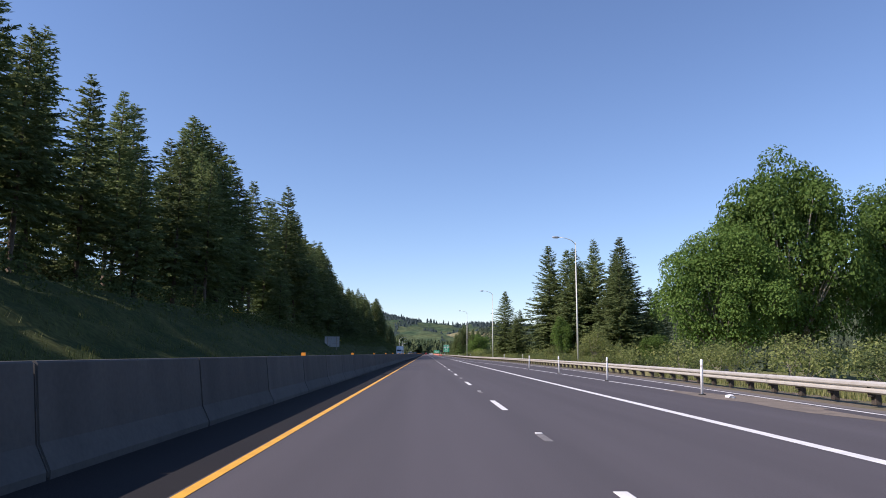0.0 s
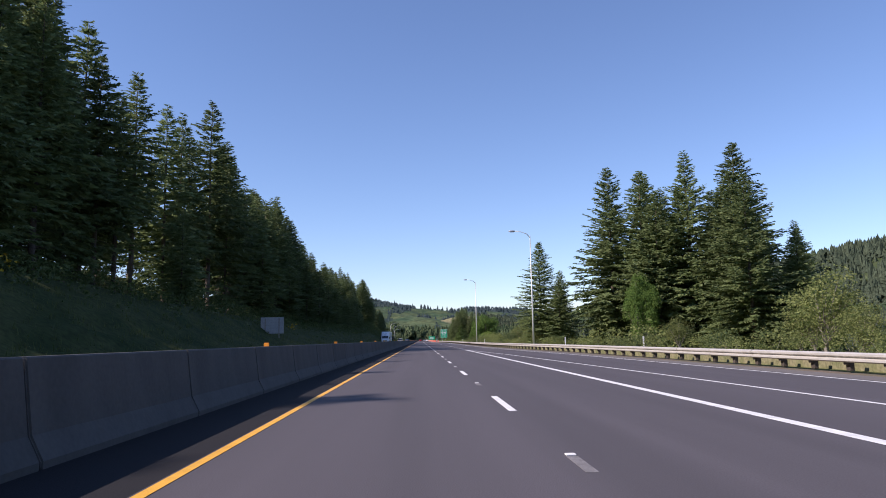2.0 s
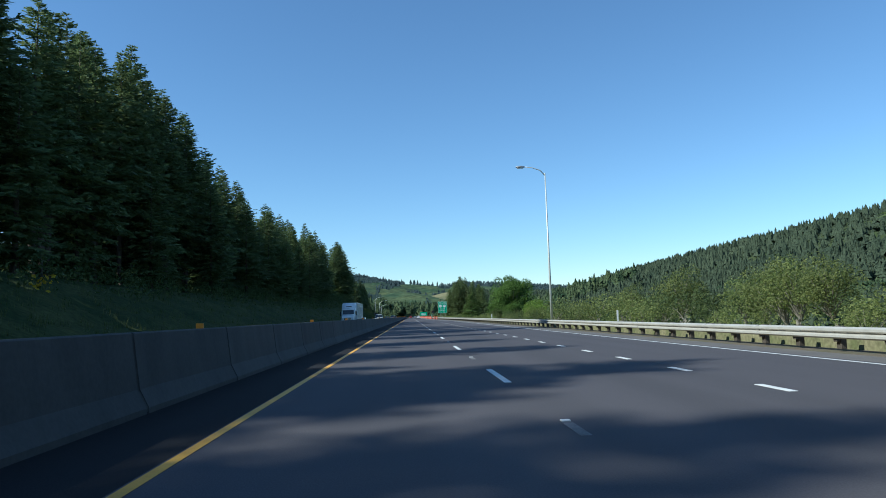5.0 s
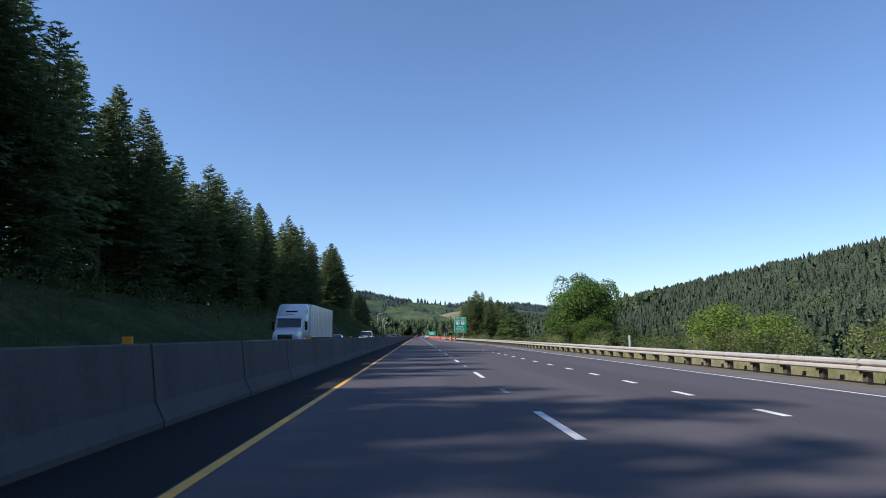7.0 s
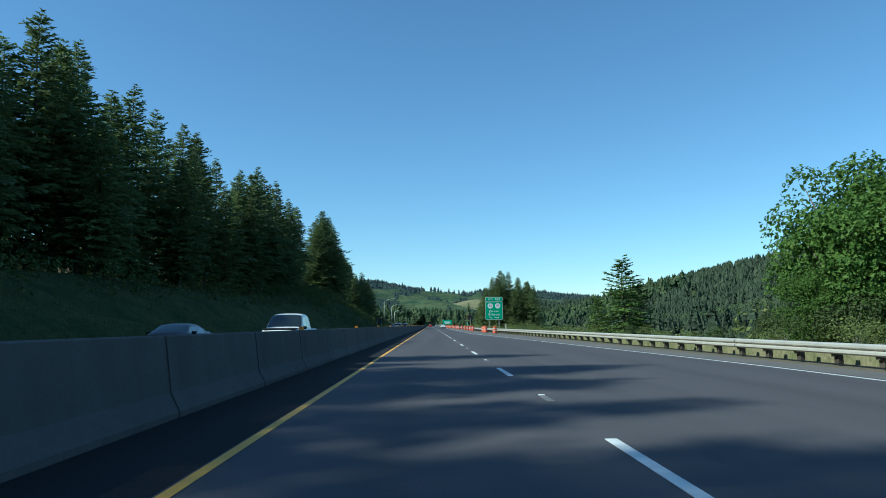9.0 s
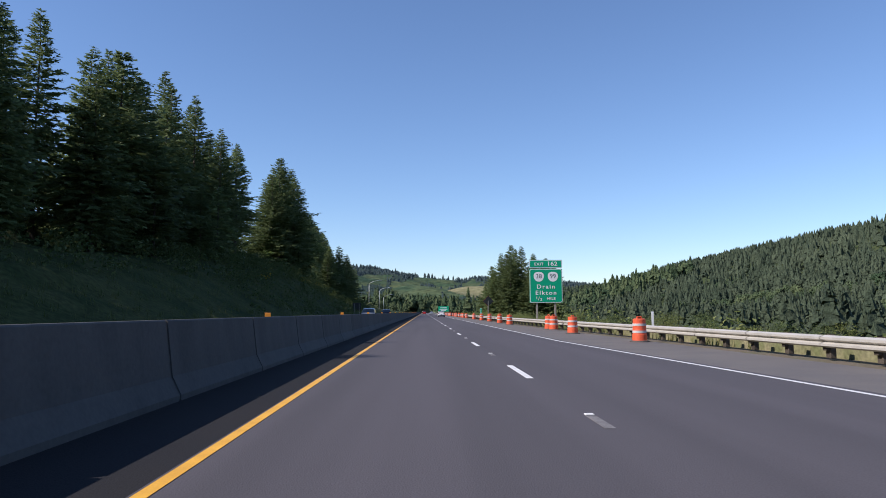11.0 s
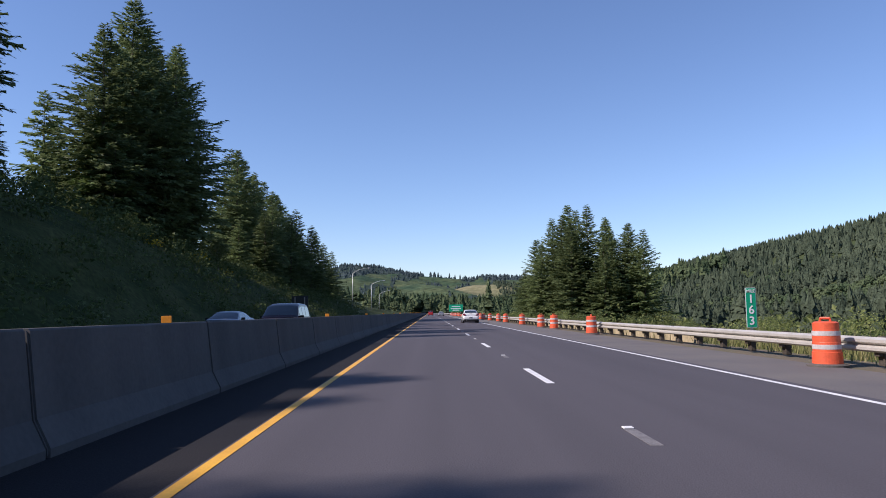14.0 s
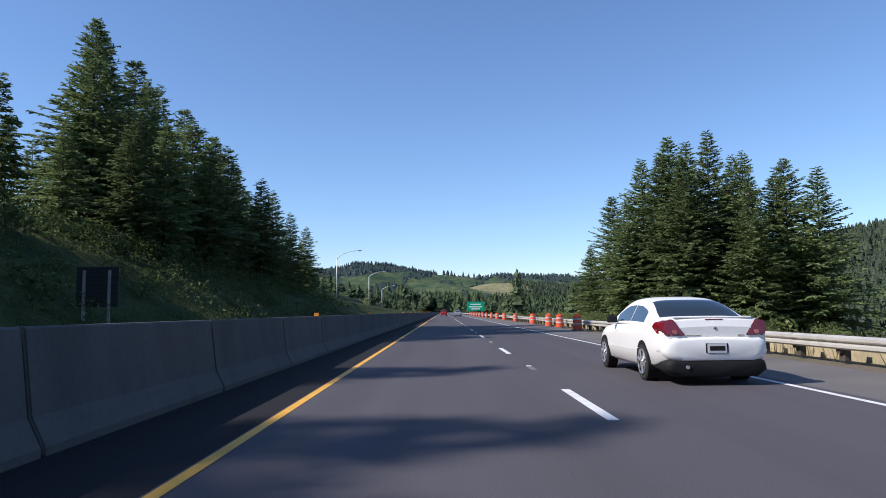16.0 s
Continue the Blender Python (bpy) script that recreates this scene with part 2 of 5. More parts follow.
def rail_x(y):
    return float(np.interp(y, RAIL_Y, RAIL_X))


BANK_Y, BANK_Z = [-200, 60, 115, 180, 240, 330, 420, 480, 520, 560, 640, 760, 1000], [7.5, 8, 8.2, 7.2, 6.3, 6.5, 7.5, 10.5, 12.2, 9.5, 7.5, 6, 3]
RIDGE_X = [-2500, -900, -600, -460, -379, -325, -204, -120, -32, 60, 156, 208, 311, 430, 700, 1000, 1600, 2500]
RIDGE_Z = [90, 120, 140, 150, 164, 178, 173, 150, 136, 126, 120, 130, 126, 118, 96, 80, 70, 70]
# lower hills before the ridge: middle x and y, height, half widths along x and y
LOBES = [(-175, 2480, 40, 75, 240), (-30, 2380, 27, 70, 220), (165, 2400, 24, 105, 230), (430, 2500, 22, 130, 260), (-420, 2350, 50, 140, 260), (780, 2500, 8, 170, 280)]


def lobe(k, x, y):
    cx, cy, h, sx, sy = LOBES[k]
    return np.exp(-0.5 * (((x - cx) / sx) ** 2 + ((y - cy) / sy) ** 2) ** 1.2)


CREST_Y, CREST_Z = [-1000, 1000, 1500, 1850, 2000, 2250, 2540, 2900, 3300], [112, 114, 109, 104, 92, 72, 48, 15, 0]


def ground_z(x, y):
    x, y = np.asarray(x, float), np.asarray(y, float)
    rx = np.interp(y, RAIL_Y, RAIL_X)
    far = smooth01(y, 1350, 1500)
    bank = np.interp(y, BANK_Y, BANK_Z)
    left = bank * (0.55 * smooth01(-x, 17.5, 29) + 0.45 * smooth01(-x, 24, 38)) - 0.25 * smooth01(-x, 15, 16.2) * (1 - smooth01(-x, 16.2, 18))
    left = left + 5.5 * smooth01(-x, 42, 51) - 19.5 * smooth01(-x, 62, 130) - 20 * smooth01(-x, 130, 500)
    right = -0.12 * smooth01(x - rx, 0.6, 2.0) - 5.5 * smooth01(x - rx, 3, 42) * smooth01(y, 215, 300) - 1.2 * smooth01(x - rx, 3, 30) - 5 * smooth01(x - rx, 30, 120)
    crest = np.interp(y, CREST_Y, CREST_Z)
    right = right + (crest + 14) * smooth01(x, 150, 660) * (1 - 0.6 * smooth01(x, 680, 1500))
    z = np.where(x < 0, left, right)
    roll = 8 * np.sin(x / 55 + 0.5 + y / 240) * np.sin(y / 95 + x / 300) + 4 * np.sin(x / 29 + y / 60)
    hill = smooth01(y, 1750, 3120)
    ridge = np.interp(x, RIDGE_X, RIDGE_Z) * (0.62 * hill + 0.38 * smooth01(y, 2600, 3150)) * (1 - 0.5 * smooth01(y, 3200, 4500))
    hills = ridge + sum(LOBES[k][2] * lobe(k, x, y) for k in range(6)) + roll * smooth01(y, 1700, 2300) * (1 - smooth01(y, 2900, 3120)) + 6 * smooth01(y, 1350, 1700)
    away = smooth01(y, 1350, 1900)
    z = z * (1 - away) + np.maximum(hills, np.where(x > 150, z, hills)) * away
    rough = 0.35 * np.sin(x * 0.9 + y * 0.31) * np.sin(y * 0.53 - x * 0.2) + 0.2 * np.sin(y * 1.3 + x * 1.7)
    off = smooth01(-x, 17.5, 24) + smooth01(x - rx, 3, 8)
    return z + rough * off * 0.8


def hill_wood(x, y):
    """Where the far hills are wooded: the high western cap, the far east, and narrow belts in the dips between the lower hills."""
    cap = (x < -20) & (y > 2760 + 1.3 * np.clip(x + 260, 0, 240) + 40 * np.sin(x / 47))
    east = (x > 200) & (y > 2880 + 60 * np.sin(x / 90)) | (x > 330) & (y > 2350) & (np.sin(x / 41 + y / 97) > -0.35)
    a, b, c, d = lobe(0, x, y), lobe(1, x, y), lobe(2, x, y), lobe(3, x, y)
    wob = 0.05 * np.sin(x / 21 + y / 37)
    dips = (np.abs(a - b + 2.5 * wob) < 0.12) & (a + b > 0.25) & (y < 2500) | (np.abs(np.maximum(np.maximum(a, b), c) - 0.24 + wob) < 0.03) & (y < 2450)
    foot = (y < 2080 + 60 * np.sin(x / 55)) & (np.sin(x / 37 + y / 50) > -0.3)
    groves = (np.sin(x / 47 + y / 130) + np.sin(x / 26 - y / 71 + 1.0) > 1.05) & (y > 2080)
    return cap | east | dips | foot | groves & ~hill_dry(x, y)


def hill_dry(x, y):
    """The pale, dry clearing."""
    return (lobe(2, x, y) > 0.42 + 0.1 * np.sin(x / 31 + y / 90)) & (y < 2480) & (lobe(2, x, y) > lobe(1, x, y) + 0.1)


def build_ground():
    xs = np.concatenate([-np.geomspace(4800, 460, 18), -np.linspace(450, 80, 38), np.linspace(-76, -30, 20), np.linspace(-28.5, -15, 14), np.linspace(-13, 17, 22), np.linspace(18.5, 60, 22), np.linspace(66, 460, 40), np.geomspace(475, 4800, 40)])
    ys = np.concatenate([np.linspace(-400, -60, 8), np.linspace(-50, 760, 190), np.linspace(775, 1400, 45), np.linspace(1425, 3200, 100), np.geomspace(3240, 4800, 14)])
    X, Y = np.meshgrid(xs, ys)
    Z = ground_z(X, Y)
    rx = np.interp(Y, RAIL_Y, RAIL_X)
    under = (X > -16.5) & (X < rx + 0.5) & (Y < 1420)
    Z = np.where(under, np.minimum(Z, -0.10), Z)
    nx = len(xs)
    verts = np.stack([X.ravel(), Y.ravel(), Z.ravel()], 1)
    i = np.arange((len(ys) - 1) * (nx - 1))
    a = (i // (nx - 1)) * nx + i % (nx - 1)
    faces = np.stack([a, a + 1, a + nx + 1, a + nx], 1)
    cx, cy = verts[faces].mean(1)[:, 0], verts[faces].mean(1)[:, 1]
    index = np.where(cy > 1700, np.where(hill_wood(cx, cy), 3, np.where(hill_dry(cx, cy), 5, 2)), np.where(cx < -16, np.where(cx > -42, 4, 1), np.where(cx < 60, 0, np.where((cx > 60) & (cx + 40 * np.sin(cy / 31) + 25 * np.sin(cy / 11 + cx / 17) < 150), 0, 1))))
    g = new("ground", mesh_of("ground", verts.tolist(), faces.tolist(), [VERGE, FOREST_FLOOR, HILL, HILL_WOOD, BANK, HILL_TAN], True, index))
    tagged(g, "rough grass verges, wooded banks and far green hills", "ground", kind="structure")


build_ground()


def ribbon(name, ys, left, right, z, mat, parent=None):
    """A flat strip with its two edges given along y, 6 mm thick at its sides."""
    verts, faces = [], []
    for y in ys:
        verts += [(left(y), y, z), (right(y), y, z)]
    for i in range(len(ys) - 1):
        faces.append((2 * i, 2 * i + 1, 2 * i + 3, 2 * i + 2))
    ob = new(name, mesh_of(name, verts, faces, [mat]))
    ob.parent = parent
    return ob


YS = list(range(-60, 760, 5)) + list(range(760, 1421, 20))
road = ribbon("road", YS, lambda y: -2.21, lambda y: fog_x(y) + 0.25, 0.0, ASPHALT)
tagged(road, "dark smooth asphalt motorway carriageway in sun and tree shade", "road", kind="structure")
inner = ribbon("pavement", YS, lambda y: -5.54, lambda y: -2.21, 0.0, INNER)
tagged(inner, "dark asphalt inner shoulder, barrier shade added to its colour, along the median barrier", "shoulder", kind="structure")
far_road = ribbon("road", YS, lambda y: -14.9, lambda y: -5.54, 0.0, ASPHALT)
tagged(far_road, "dark asphalt carriageway beyond the median barrier", "road", kind="structure")
shoulder = ribbon("pavement", YS, lambda y: fog_x(y) + 0.25, lambda y: rail_x(y) - 0.75, -0.004, SHOULDER)
tagged(shoulder, "worn grey asphalt shoulder beside the guardrail", "shoulder", kind="structure")
edge = ribbon("trim_gravel", YS, lambda y: rail_x(y) - 0.75, lambda y: rail_x(y) + 1.1, -0.03, GRAVEL)
tagged(edge, "strip of dusty gravel under the guardrail", "gravel", kind="structure")
edge = ribbon("trim_gravel", YS, lambda y: -17.0, lambda y: -14.9, -0.02, GRAVEL)
tagged(edge, "strip of dusty gravel along the far shoulder", "gravel", kind="structure")


def line(label, ys, centre, width, mat, name="road_line"):
    ob = ribbon(name, ys, lambda y: centre(y) - width / 2, lambda y: centre(y) + width / 2, 0.005, mat)
    return tagged(ob, label, "road marking", kind="structure")


line("solid yellow edge line on dark asphalt", YS, lambda y: YEL + 0.02, 0.12, YELLOW_LINE)
line("solid yellow edge line on dark asphalt", YS, lambda y: -5.6, 0.15, YELLOW_LINE)
line("solid white edge line beside the shoulder", YS, fog_x, 0.12, WHITE_LINE)
line("solid white edge line beside the shoulder", YS, lambda y: -13.0, 0.12, WHITE_LINE)
line("broad solid white line at the slip road", list(range(-60, 146, 5)), lambda y: GORE, 0.22, WHITE_LINE)
line("thin solid white line of the gore", [24, 40, 60, 75, 85, 100, 118, 130, 141], lambda y: float(np.interp(y, [24, 60, 85, 118, 141], [8.55, 8.4, 7.9, 6.85, 5.5])), 0.12, WHITE_LINE)


def dash_mesh(length, width):
    bm = box(bmesh.new(), -width / 2, width / 2, 0, length, -0.004, 0.006)
    me = bpy.data.meshes.new("lane_dash")
    bm.to_mesh(me)
    bm.free()
    me.materials.append(WHITE_LINE)
    return me


long_dash, short_dash = dash_mesh(3.05, 0.13), dash_mesh(1.0, 0.13)
for k in range(-4, 90):
    ob = shared("lane_dash", long_dash, None, pose(LANE, 3.40 + 12.192 * k, 0))
    tagged(ob, "white painted lane dash on asphalt", "road marking", "lane dashes", "structure")
    ob = shared("lane_dash", long_dash, None, pose(-9.3, 6.0 + 12.192 * k, 0))
    tagged(ob, "white painted lane dash on asphalt", "road marking", "lane dashes", "structure")
for k in range(38):
    ob = shared("lane_dash", short_dash, None, pose(5.44, 149.35 + 3.66 * k, 0))
    tagged(ob, "short white dotted lane dash on asphalt", "road marking", "dotted lane dashes", "structure")

# Median barrier of precast concrete segments
BAR_X, BAR_P = -3.98, 4.99


def barrier_mesh():
    half = [(0.33, 0.0), (0.33, 0.08), (0.20, 0.34), (0.125, 0.95), (0.105, 1.12), (0.085, 1.14)]
    prof = half + [(-x, z) for x, z in reversed(half)]
    bm = extrude_profile(bmesh.new(), prof, 0.02, BAR_P - 0.02)
    bmesh.ops.recalc_face_normals(bm, faces=bm.faces)
    bmesh.ops.bevel(bm, geom=[e for e in bm.edges if abs(e.verts[0].co.y - e.verts[1].co.y) < 1e-4], offset=0.02, segments=2, affect="EDGES")
    me = bpy.data.meshes.new("barrier")
    bm.to_mesh(me)
    bm.free()
    me.materials.append(CONCRETE)
    return me


bar_mesh = barrier_mesh()
bm = extrude_profile(bmesh.new(), [(0.26, 0.0), (0.12, 0.3), (0.05, 1.05), (-0.05, 1.05), (-0.12, 0.3), (-0.26, 0)], -0.05, 0.05)
key_mesh = bpy.data.meshes.new("joint_key")
bm.to_mesh(key_mesh)
bm.free()
key_mesh.materials.append(DARK_JOINT)
for k in range(-10, 230):
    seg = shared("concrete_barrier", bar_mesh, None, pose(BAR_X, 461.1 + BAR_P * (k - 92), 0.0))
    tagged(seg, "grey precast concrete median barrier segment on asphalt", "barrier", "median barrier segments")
    shared("joint_key", key_mesh, seg)

# Trees
def conifer_mesh(seed, height, bare, spread, whorls, per, twigs, droop=0.14, size=1.0):
    """Verts and faces of a fir: limbs in whorls, each hung with narrow drooping sprays. bare: share of the trunk without living branches."""
    rng = np.random.default_rng(seed)
    P, D, N, L_, W_ = [], [], [], [], []
    verts, faces = [], []
    z0 = height * bare
    ph = rng.uniform(0, 6.28, 4)
    for w in range(whorls):
        u = min(max((w + rng.uniform(-0.4, 0.4)) / whorls, 0.0), 0.992)
        z = z0 + (height - z0) * u
        shape = 1.06 * (1 - u) ** 0.84 * (0.50 + 0.50 * min(1, u / 0.24))
        for b in range(per):
            if rng.random() < 0.07 + 0.30 * (u < 0.12):
                continue
            az = 2 * math.pi * (b + rng.uniform(-0.4, 0.4)) / per + w * 2.4
            lump = 1 + 0.15 * math.sin(2 * az + ph[0] + 9 * u) + 0.15 * math.sin(3 * az + ph[1] - 17 * u) + 0.12 * math.sin(ph[2] + 31 * u)
            L = spread * shape * lump * rng.uniform(0.60, 1.15) + 0.12
            up = 0.75 * u - 0.10 + rng.uniform(-0.22, 0.22)
            dr = droop * rng.uniform(0.6, 1.6) * (1 - 0.7 * u)
            out = np.array([math.cos(az), math.sin(az), 0.0])
            root = np.array([0, 0, z + rng.uniform(-0.5, 0.5)])
            n = int(3 + L * twigs)
            sp = 0.10 + 0.90 * ((np.arange(n) + rng.random(n)) / n) ** 0.75
            zz = L * (up * sp - 1.9 * dr * sp * sp + 1.1 * dr * sp ** 3)
            p = root + out * (L * sp)[:, None] + np.array([0, 0, 1.0]) * zz[:, None]
            for side in (-1, 1):
                ang = az + side * rng.uniform(0.15, 1.25, n)
                fall = rng.uniform(0.0, 0.85, n) * (1 - 0.75 * u) - 0.25 * u
                P.append(p)
                D.append(np.stack([np.cos(ang), np.sin(ang), -fall], 1))
                N.append(out * 0.8 + np.array([0, 0, 0.75]) + rng.normal(size=(n, 3)) * 0.55)
                L_.append((0.085 * L * (1 - 0.5 * sp) + 0.36) * rng.uniform(0.6, 1.4, n) * size)
                W_.append(rng.uniform(0.13, 0.25, n))
            # the leading shoot and the bough itself
            k = len(verts)
            tip, mid = p[-1] + out * 0.3 * size, root + out * L * 0.75 + np.array([0, 0, L * (up * 0.75 - 1.07 * dr + 0.46 * dr)])
            side = np.array([-out[1], out[0], 0.25]) * (0.06 + 0.03 * L)
            verts += [mid - side, mid + side, tip]
            faces.append((k, k + 1, k + 2))
            k = len(verts)
            t = np.array([0, 0, 0.02 + 0.006 * L])
            verts += [root + t, root - t, mid]
            faces.append((k, k + 1, k + 2))
    P, D, N, l, wd = np.concatenate(P), np.concatenate(D), np.concatenate(N), np.concatenate(L_)[:, None], np.concatenate(W_)[:, None]
    D /= np.linalg.norm(D, axis=1, keepdims=True)
    side = np.cross(N, D)
    side *= wd * l / np.linalg.norm(side, axis=1, keepdims=True)
    tip = P + D * l
    flip = (rng.random(len(P)) < 0.3)[:, None]
    tri = np.where(flip[..., None], np.stack([P, tip - side, tip + side], 1), np.stack([P - side, P + side, tip], 1)).reshape(-1, 3)
    k = len(verts)
    return verts + tri.tolist(), faces + (np.arange(len(tri)).reshape(-1, 3) + k).tolist()


def trunk_mesh(height, radius, seed, stubs=0):
    rng = random.Random(seed)
    bm = bmesh.new()
    n = 7
    pts = [(0.12 * math.sin(i * 1.3 + seed) * i / n, 0.12 * math.cos(i * 1.7 + seed) * i / n, -0.6 + (height * 0.99 + 0.6) * i / n) for i in range(n + 1)]
    tube(bm, pts, [radius * (1.25 if i == 0 else 1 - 0.93 * i / n) for i in range(n + 1)], 8)
    for _ in range(stubs):
        z, a, l = height * rng.uniform(0.12, 0.5), rng.uniform(0, 6.28), rng.uniform(0.8, 2.6)
        tube(bm, [(0, 0, z), (math.cos(a) * l, math.sin(a) * l, z + l * rng.uniform(-0.25, 0.2))], [0.045, 0.012], 4)
    me = bpy.data.meshes.new("trunk")
    bm.to_mesh(me)
    bm.free()
    me.materials.append(BARK)
    for p in me.polygons:
        p.use_smooth = True
    return me


def make_fir(name, label, seed, height, bare, spread, whorls, per, twigs, mat=None, stubs=0, droop=0.14, size=1.0):
    e = thing(name, label, "tree")
    shared("trunk", trunk_mesh(height, height * 0.011 + 0.05, seed, stubs), e)
    v, f = conifer_mesh(seed, height, bare, spread, whorls, per, twigs, droop, size)
    shared("crown", mesh_of("crown", v, f, [mat or FIR]), e)
    return e


FOREST_LABEL = "tall dark green forest fir with bare lower trunk on the bank"
FULL_LABEL = "full dark green fir branched almost to the ground"
KINDS = {
    "forest_a": (make_fir, ("fir_tree", FOREST_LABEL, 1, 36.0, 0.24, 6.4, 46, 7, 2.5, None, 40, 0.16, 1.5)),
    "forest_b": (make_fir, ("fir_tree", FOREST_LABEL, 2, 36.0, 0.36, 5.8, 40, 7, 2.5, None, 60, 0.18, 1.5)),
    "forest_c": (make_fir, ("fir_tree", "tall dark fir with a long green crown on the bank", 3, 36.0, 0.06, 7.3, 50, 7, 2.5, None, 16, 0.16, 1.6)),
    "full_a": (make_fir, ("fir_tree", FULL_LABEL, 4, 28.0, 0.02, 7.4, 78, 9, 3.2, None, 0, 0.22, 1.0)),
    "full_b": (make_fir, ("fir_tree", FULL_LABEL, 5, 28.0, 0.02, 6.7, 76, 9, 3.2, None, 0, 0.20, 1.0)),
    "wide_a": (make_fir, ("fir_tree", FULL_LABEL, 14, 28.0, 0.02, 7.8, 46, 8, 2.0, None, 0, 0.16, 1.6)),
    "wide_b": (make_fir, ("fir_tree", FULL_LABEL, 15, 28.0, 0.02, 7.2, 46, 8, 2.0, None, 0, 0.14, 1.6)),
    "fill": (make_fir, ("fir_tree", "dark fir standing deep among the forest", 6, 32.0, 0.13, 6.8, 30, 6, 1.3, None, 4, 0.14, 2.6)),
    "young": (make_fir, ("fir_tree", "young bright green fir branched to the ground", 7, 9.0, 0.02, 2.4, 34, 7, 4.0, FIR_YOUNG, 0, 0.1, 0.8)),
}
MODELS = {}


def plant(kind, x, y, top, turn=None, base=None, wide=1.0, label=""):
    """Stand a tree of a kind at x, y with its top at that height; the first of a kind is the model itself."""
    rng = random.Random(int(x * 37 + y * 101))
    fn, args = KINDS[kind]
    z = float(ground_z(x, y)) if base is None else base
    s = (top - z) / args[3]
    w = s ** 0.8 * wide * rng.uniform(0.92, 1.1)
    m = pose(x, y, z, 0, 0, rng.uniform(0, 360) if turn is None else turn) @ Matrix.Diagonal((w, w, s, 1))
    if kind not in MODELS:
        MODELS[kind] = fn(*args)
        ob = MODELS[kind]
        ob.matrix_world = m
    else:
        old = MODELS[kind]
        ob = copy_thing(old, pose(0, 0, 0))
        ob.matrix_basis = m
    if label:
        tagged(ob, label)
    return ob


# skyline of the left bank: distance along the road, height of the top
rng = random.Random(11)
SKYLINE = [(52, 39), (66, 40.5), (78, 41), (93, 39), (105, 41.5), (121, 41), (129, 41), (138, 44), (147, 43), (159, 38), (170.5, 43.5), (189, 44), (201, 51),
           (214, 46.5), (223, 47), (234, 42), (243, 40.5), (254, 43.5), (266, 42.5), (276, 40.5), (286, 43), (295, 40.5), (303, 43.3), (317, 38.5), (330, 40), (340, 35), (347, 35),
           (356, 37), (363, 37), (372, 37.5), (388, 38), (406, 36.8), (415, 37), (426, 40), (436, 37), (451, 38)]
for i, (y, top) in enumerate(SKYLINE):
    x = -44 + rng.uniform(-2.5, 2.5)
    top += 2.2 * float(np.interp(y, [55, 64, 132, 138, 162, 172, 240, 262, 290, 320, 350, 390, 430], [0, -0.8, -0.8, 1, 1, 0, -0.9, 0.7, 0.8, 0, -0.7, -0.9, 0])) + (1.6 if 136 < y < 166 else 0.0)
    plant(("forest_a", "forest_b", "forest_c")[i % 3] if y < 330 else ("forest_c", "forest_a")[i % 2], x, y, top)
    if i + 1 < len(SKYLINE) and SKYLINE[i + 1][0] - y > 7:
        plant(("forest_c", "forest_a")[i % 2], -43 + rng.uniform(-4, 3), (y + SKYLINE[i + 1][0]) / 2, min(top, SKYLINE[i + 1][1]) - rng.uniform(0.5, 3.5))
for y, x, top, kind in [(446, -40, 36, "wide_b"), (455, -42, 36, "wide_a"), (463, -44, 35.5, "wide_b"), (470, -43, 35.5, "wide_a"), (465, -50, 36.5, "forest_a"), (477, -45, 42, "forest_c"), (482, -48, 46, "forest_a"), (487, -44, 43, "forest_c"), (493, -47, 43, "forest_a"), (497, -42, 37, "forest_c"), (500, -50, 40, "forest_c"), (504, -44, 41, "forest_a"),
                        (509, -48, 42, "forest_c"), (513, -43, 40, "forest_a"), (517, -51, 42, "forest_c"), (520, -45, 41, "forest_a"), (521, -48, 38, "forest_c"), (546, -40, 44, "full_a"), (539, -40.5, 37.5, "full_b"), (562, -40, 44, "full_b"), (553, -44, 41, "full_a"), (555, -37.5, 40, "full_b"), (550.5, -40.5, 42, "full_a"), (558.5, -42, 42.5, "full_b"), (538, -40, 26, "young"),
                        (597, -40, 35.5, "full_a"), (606, -44, 37.6, "wide_a"), (611, -40, 33, "full_b"), (616, -44, 38, "wide_b"), (622, -43, 36, "forest_c"), (628, -40, 32, "wide_a"),
                        (635, -44, 36.5, "wide_b"), (643, -42, 33, "wide_a"), (650, -44, 35.6, "wide_b"), (660, -43, 32, "wide_a"), (672, -44, 29, "wide_b"), (684, -44, 27.5, "wide_a"), (694, -44, 25, "wide_b"), (704, -44, 25, "wide_a"), (717, -44, 22, "wide_b"), (731, -44, 21.5, "wide_a"), (748, -46, 19, "wide_b"), (770, -48, 18, "wide_a")]:
    plant(kind, x, y, top, wide=1.3 if 535 < y < 565 else 1.12 if kind[:4] == "wide" else 1.0)
for i, y in enumerate(range(474, 519, 4)):
    plant("forest_c", -51 - 2.5 * (i % 2), y, 37.5 + 2.0 * math.sin(i * 1.9), wide=1.15)
# shoulders of the front row, which close the gaps between the crowns
SKY_Y, SKY_Z = [p[0] for p in SKYLINE], [p[1] for p in SKYLINE]
for i in range(29):
    y = 216 + 6.3 * i
    plant(("forest_a", "forest_b", "forest_c")[i % 3], -41.5 - 2.5 * (i % 2), y, float(np.interp(y, SKY_Y, SKY_Z)) - (4.5, 7.0, 5.5)[i % 3], wide=1.2)
# second row, added behind the front one to throw solid shade over the road
for y0, y1, high in ((133, 166, 47.5), (263, 301, 45.0)):
    for i in range(int((y1 - y0) / 4.5)):
        plant(("forest_c", "forest_a")[i % 2], -48.5 + rng.uniform(-2, 2), y0 + 4.5 * i, high + 2.0 * math.sin(i * 2.1), wide=1.1)
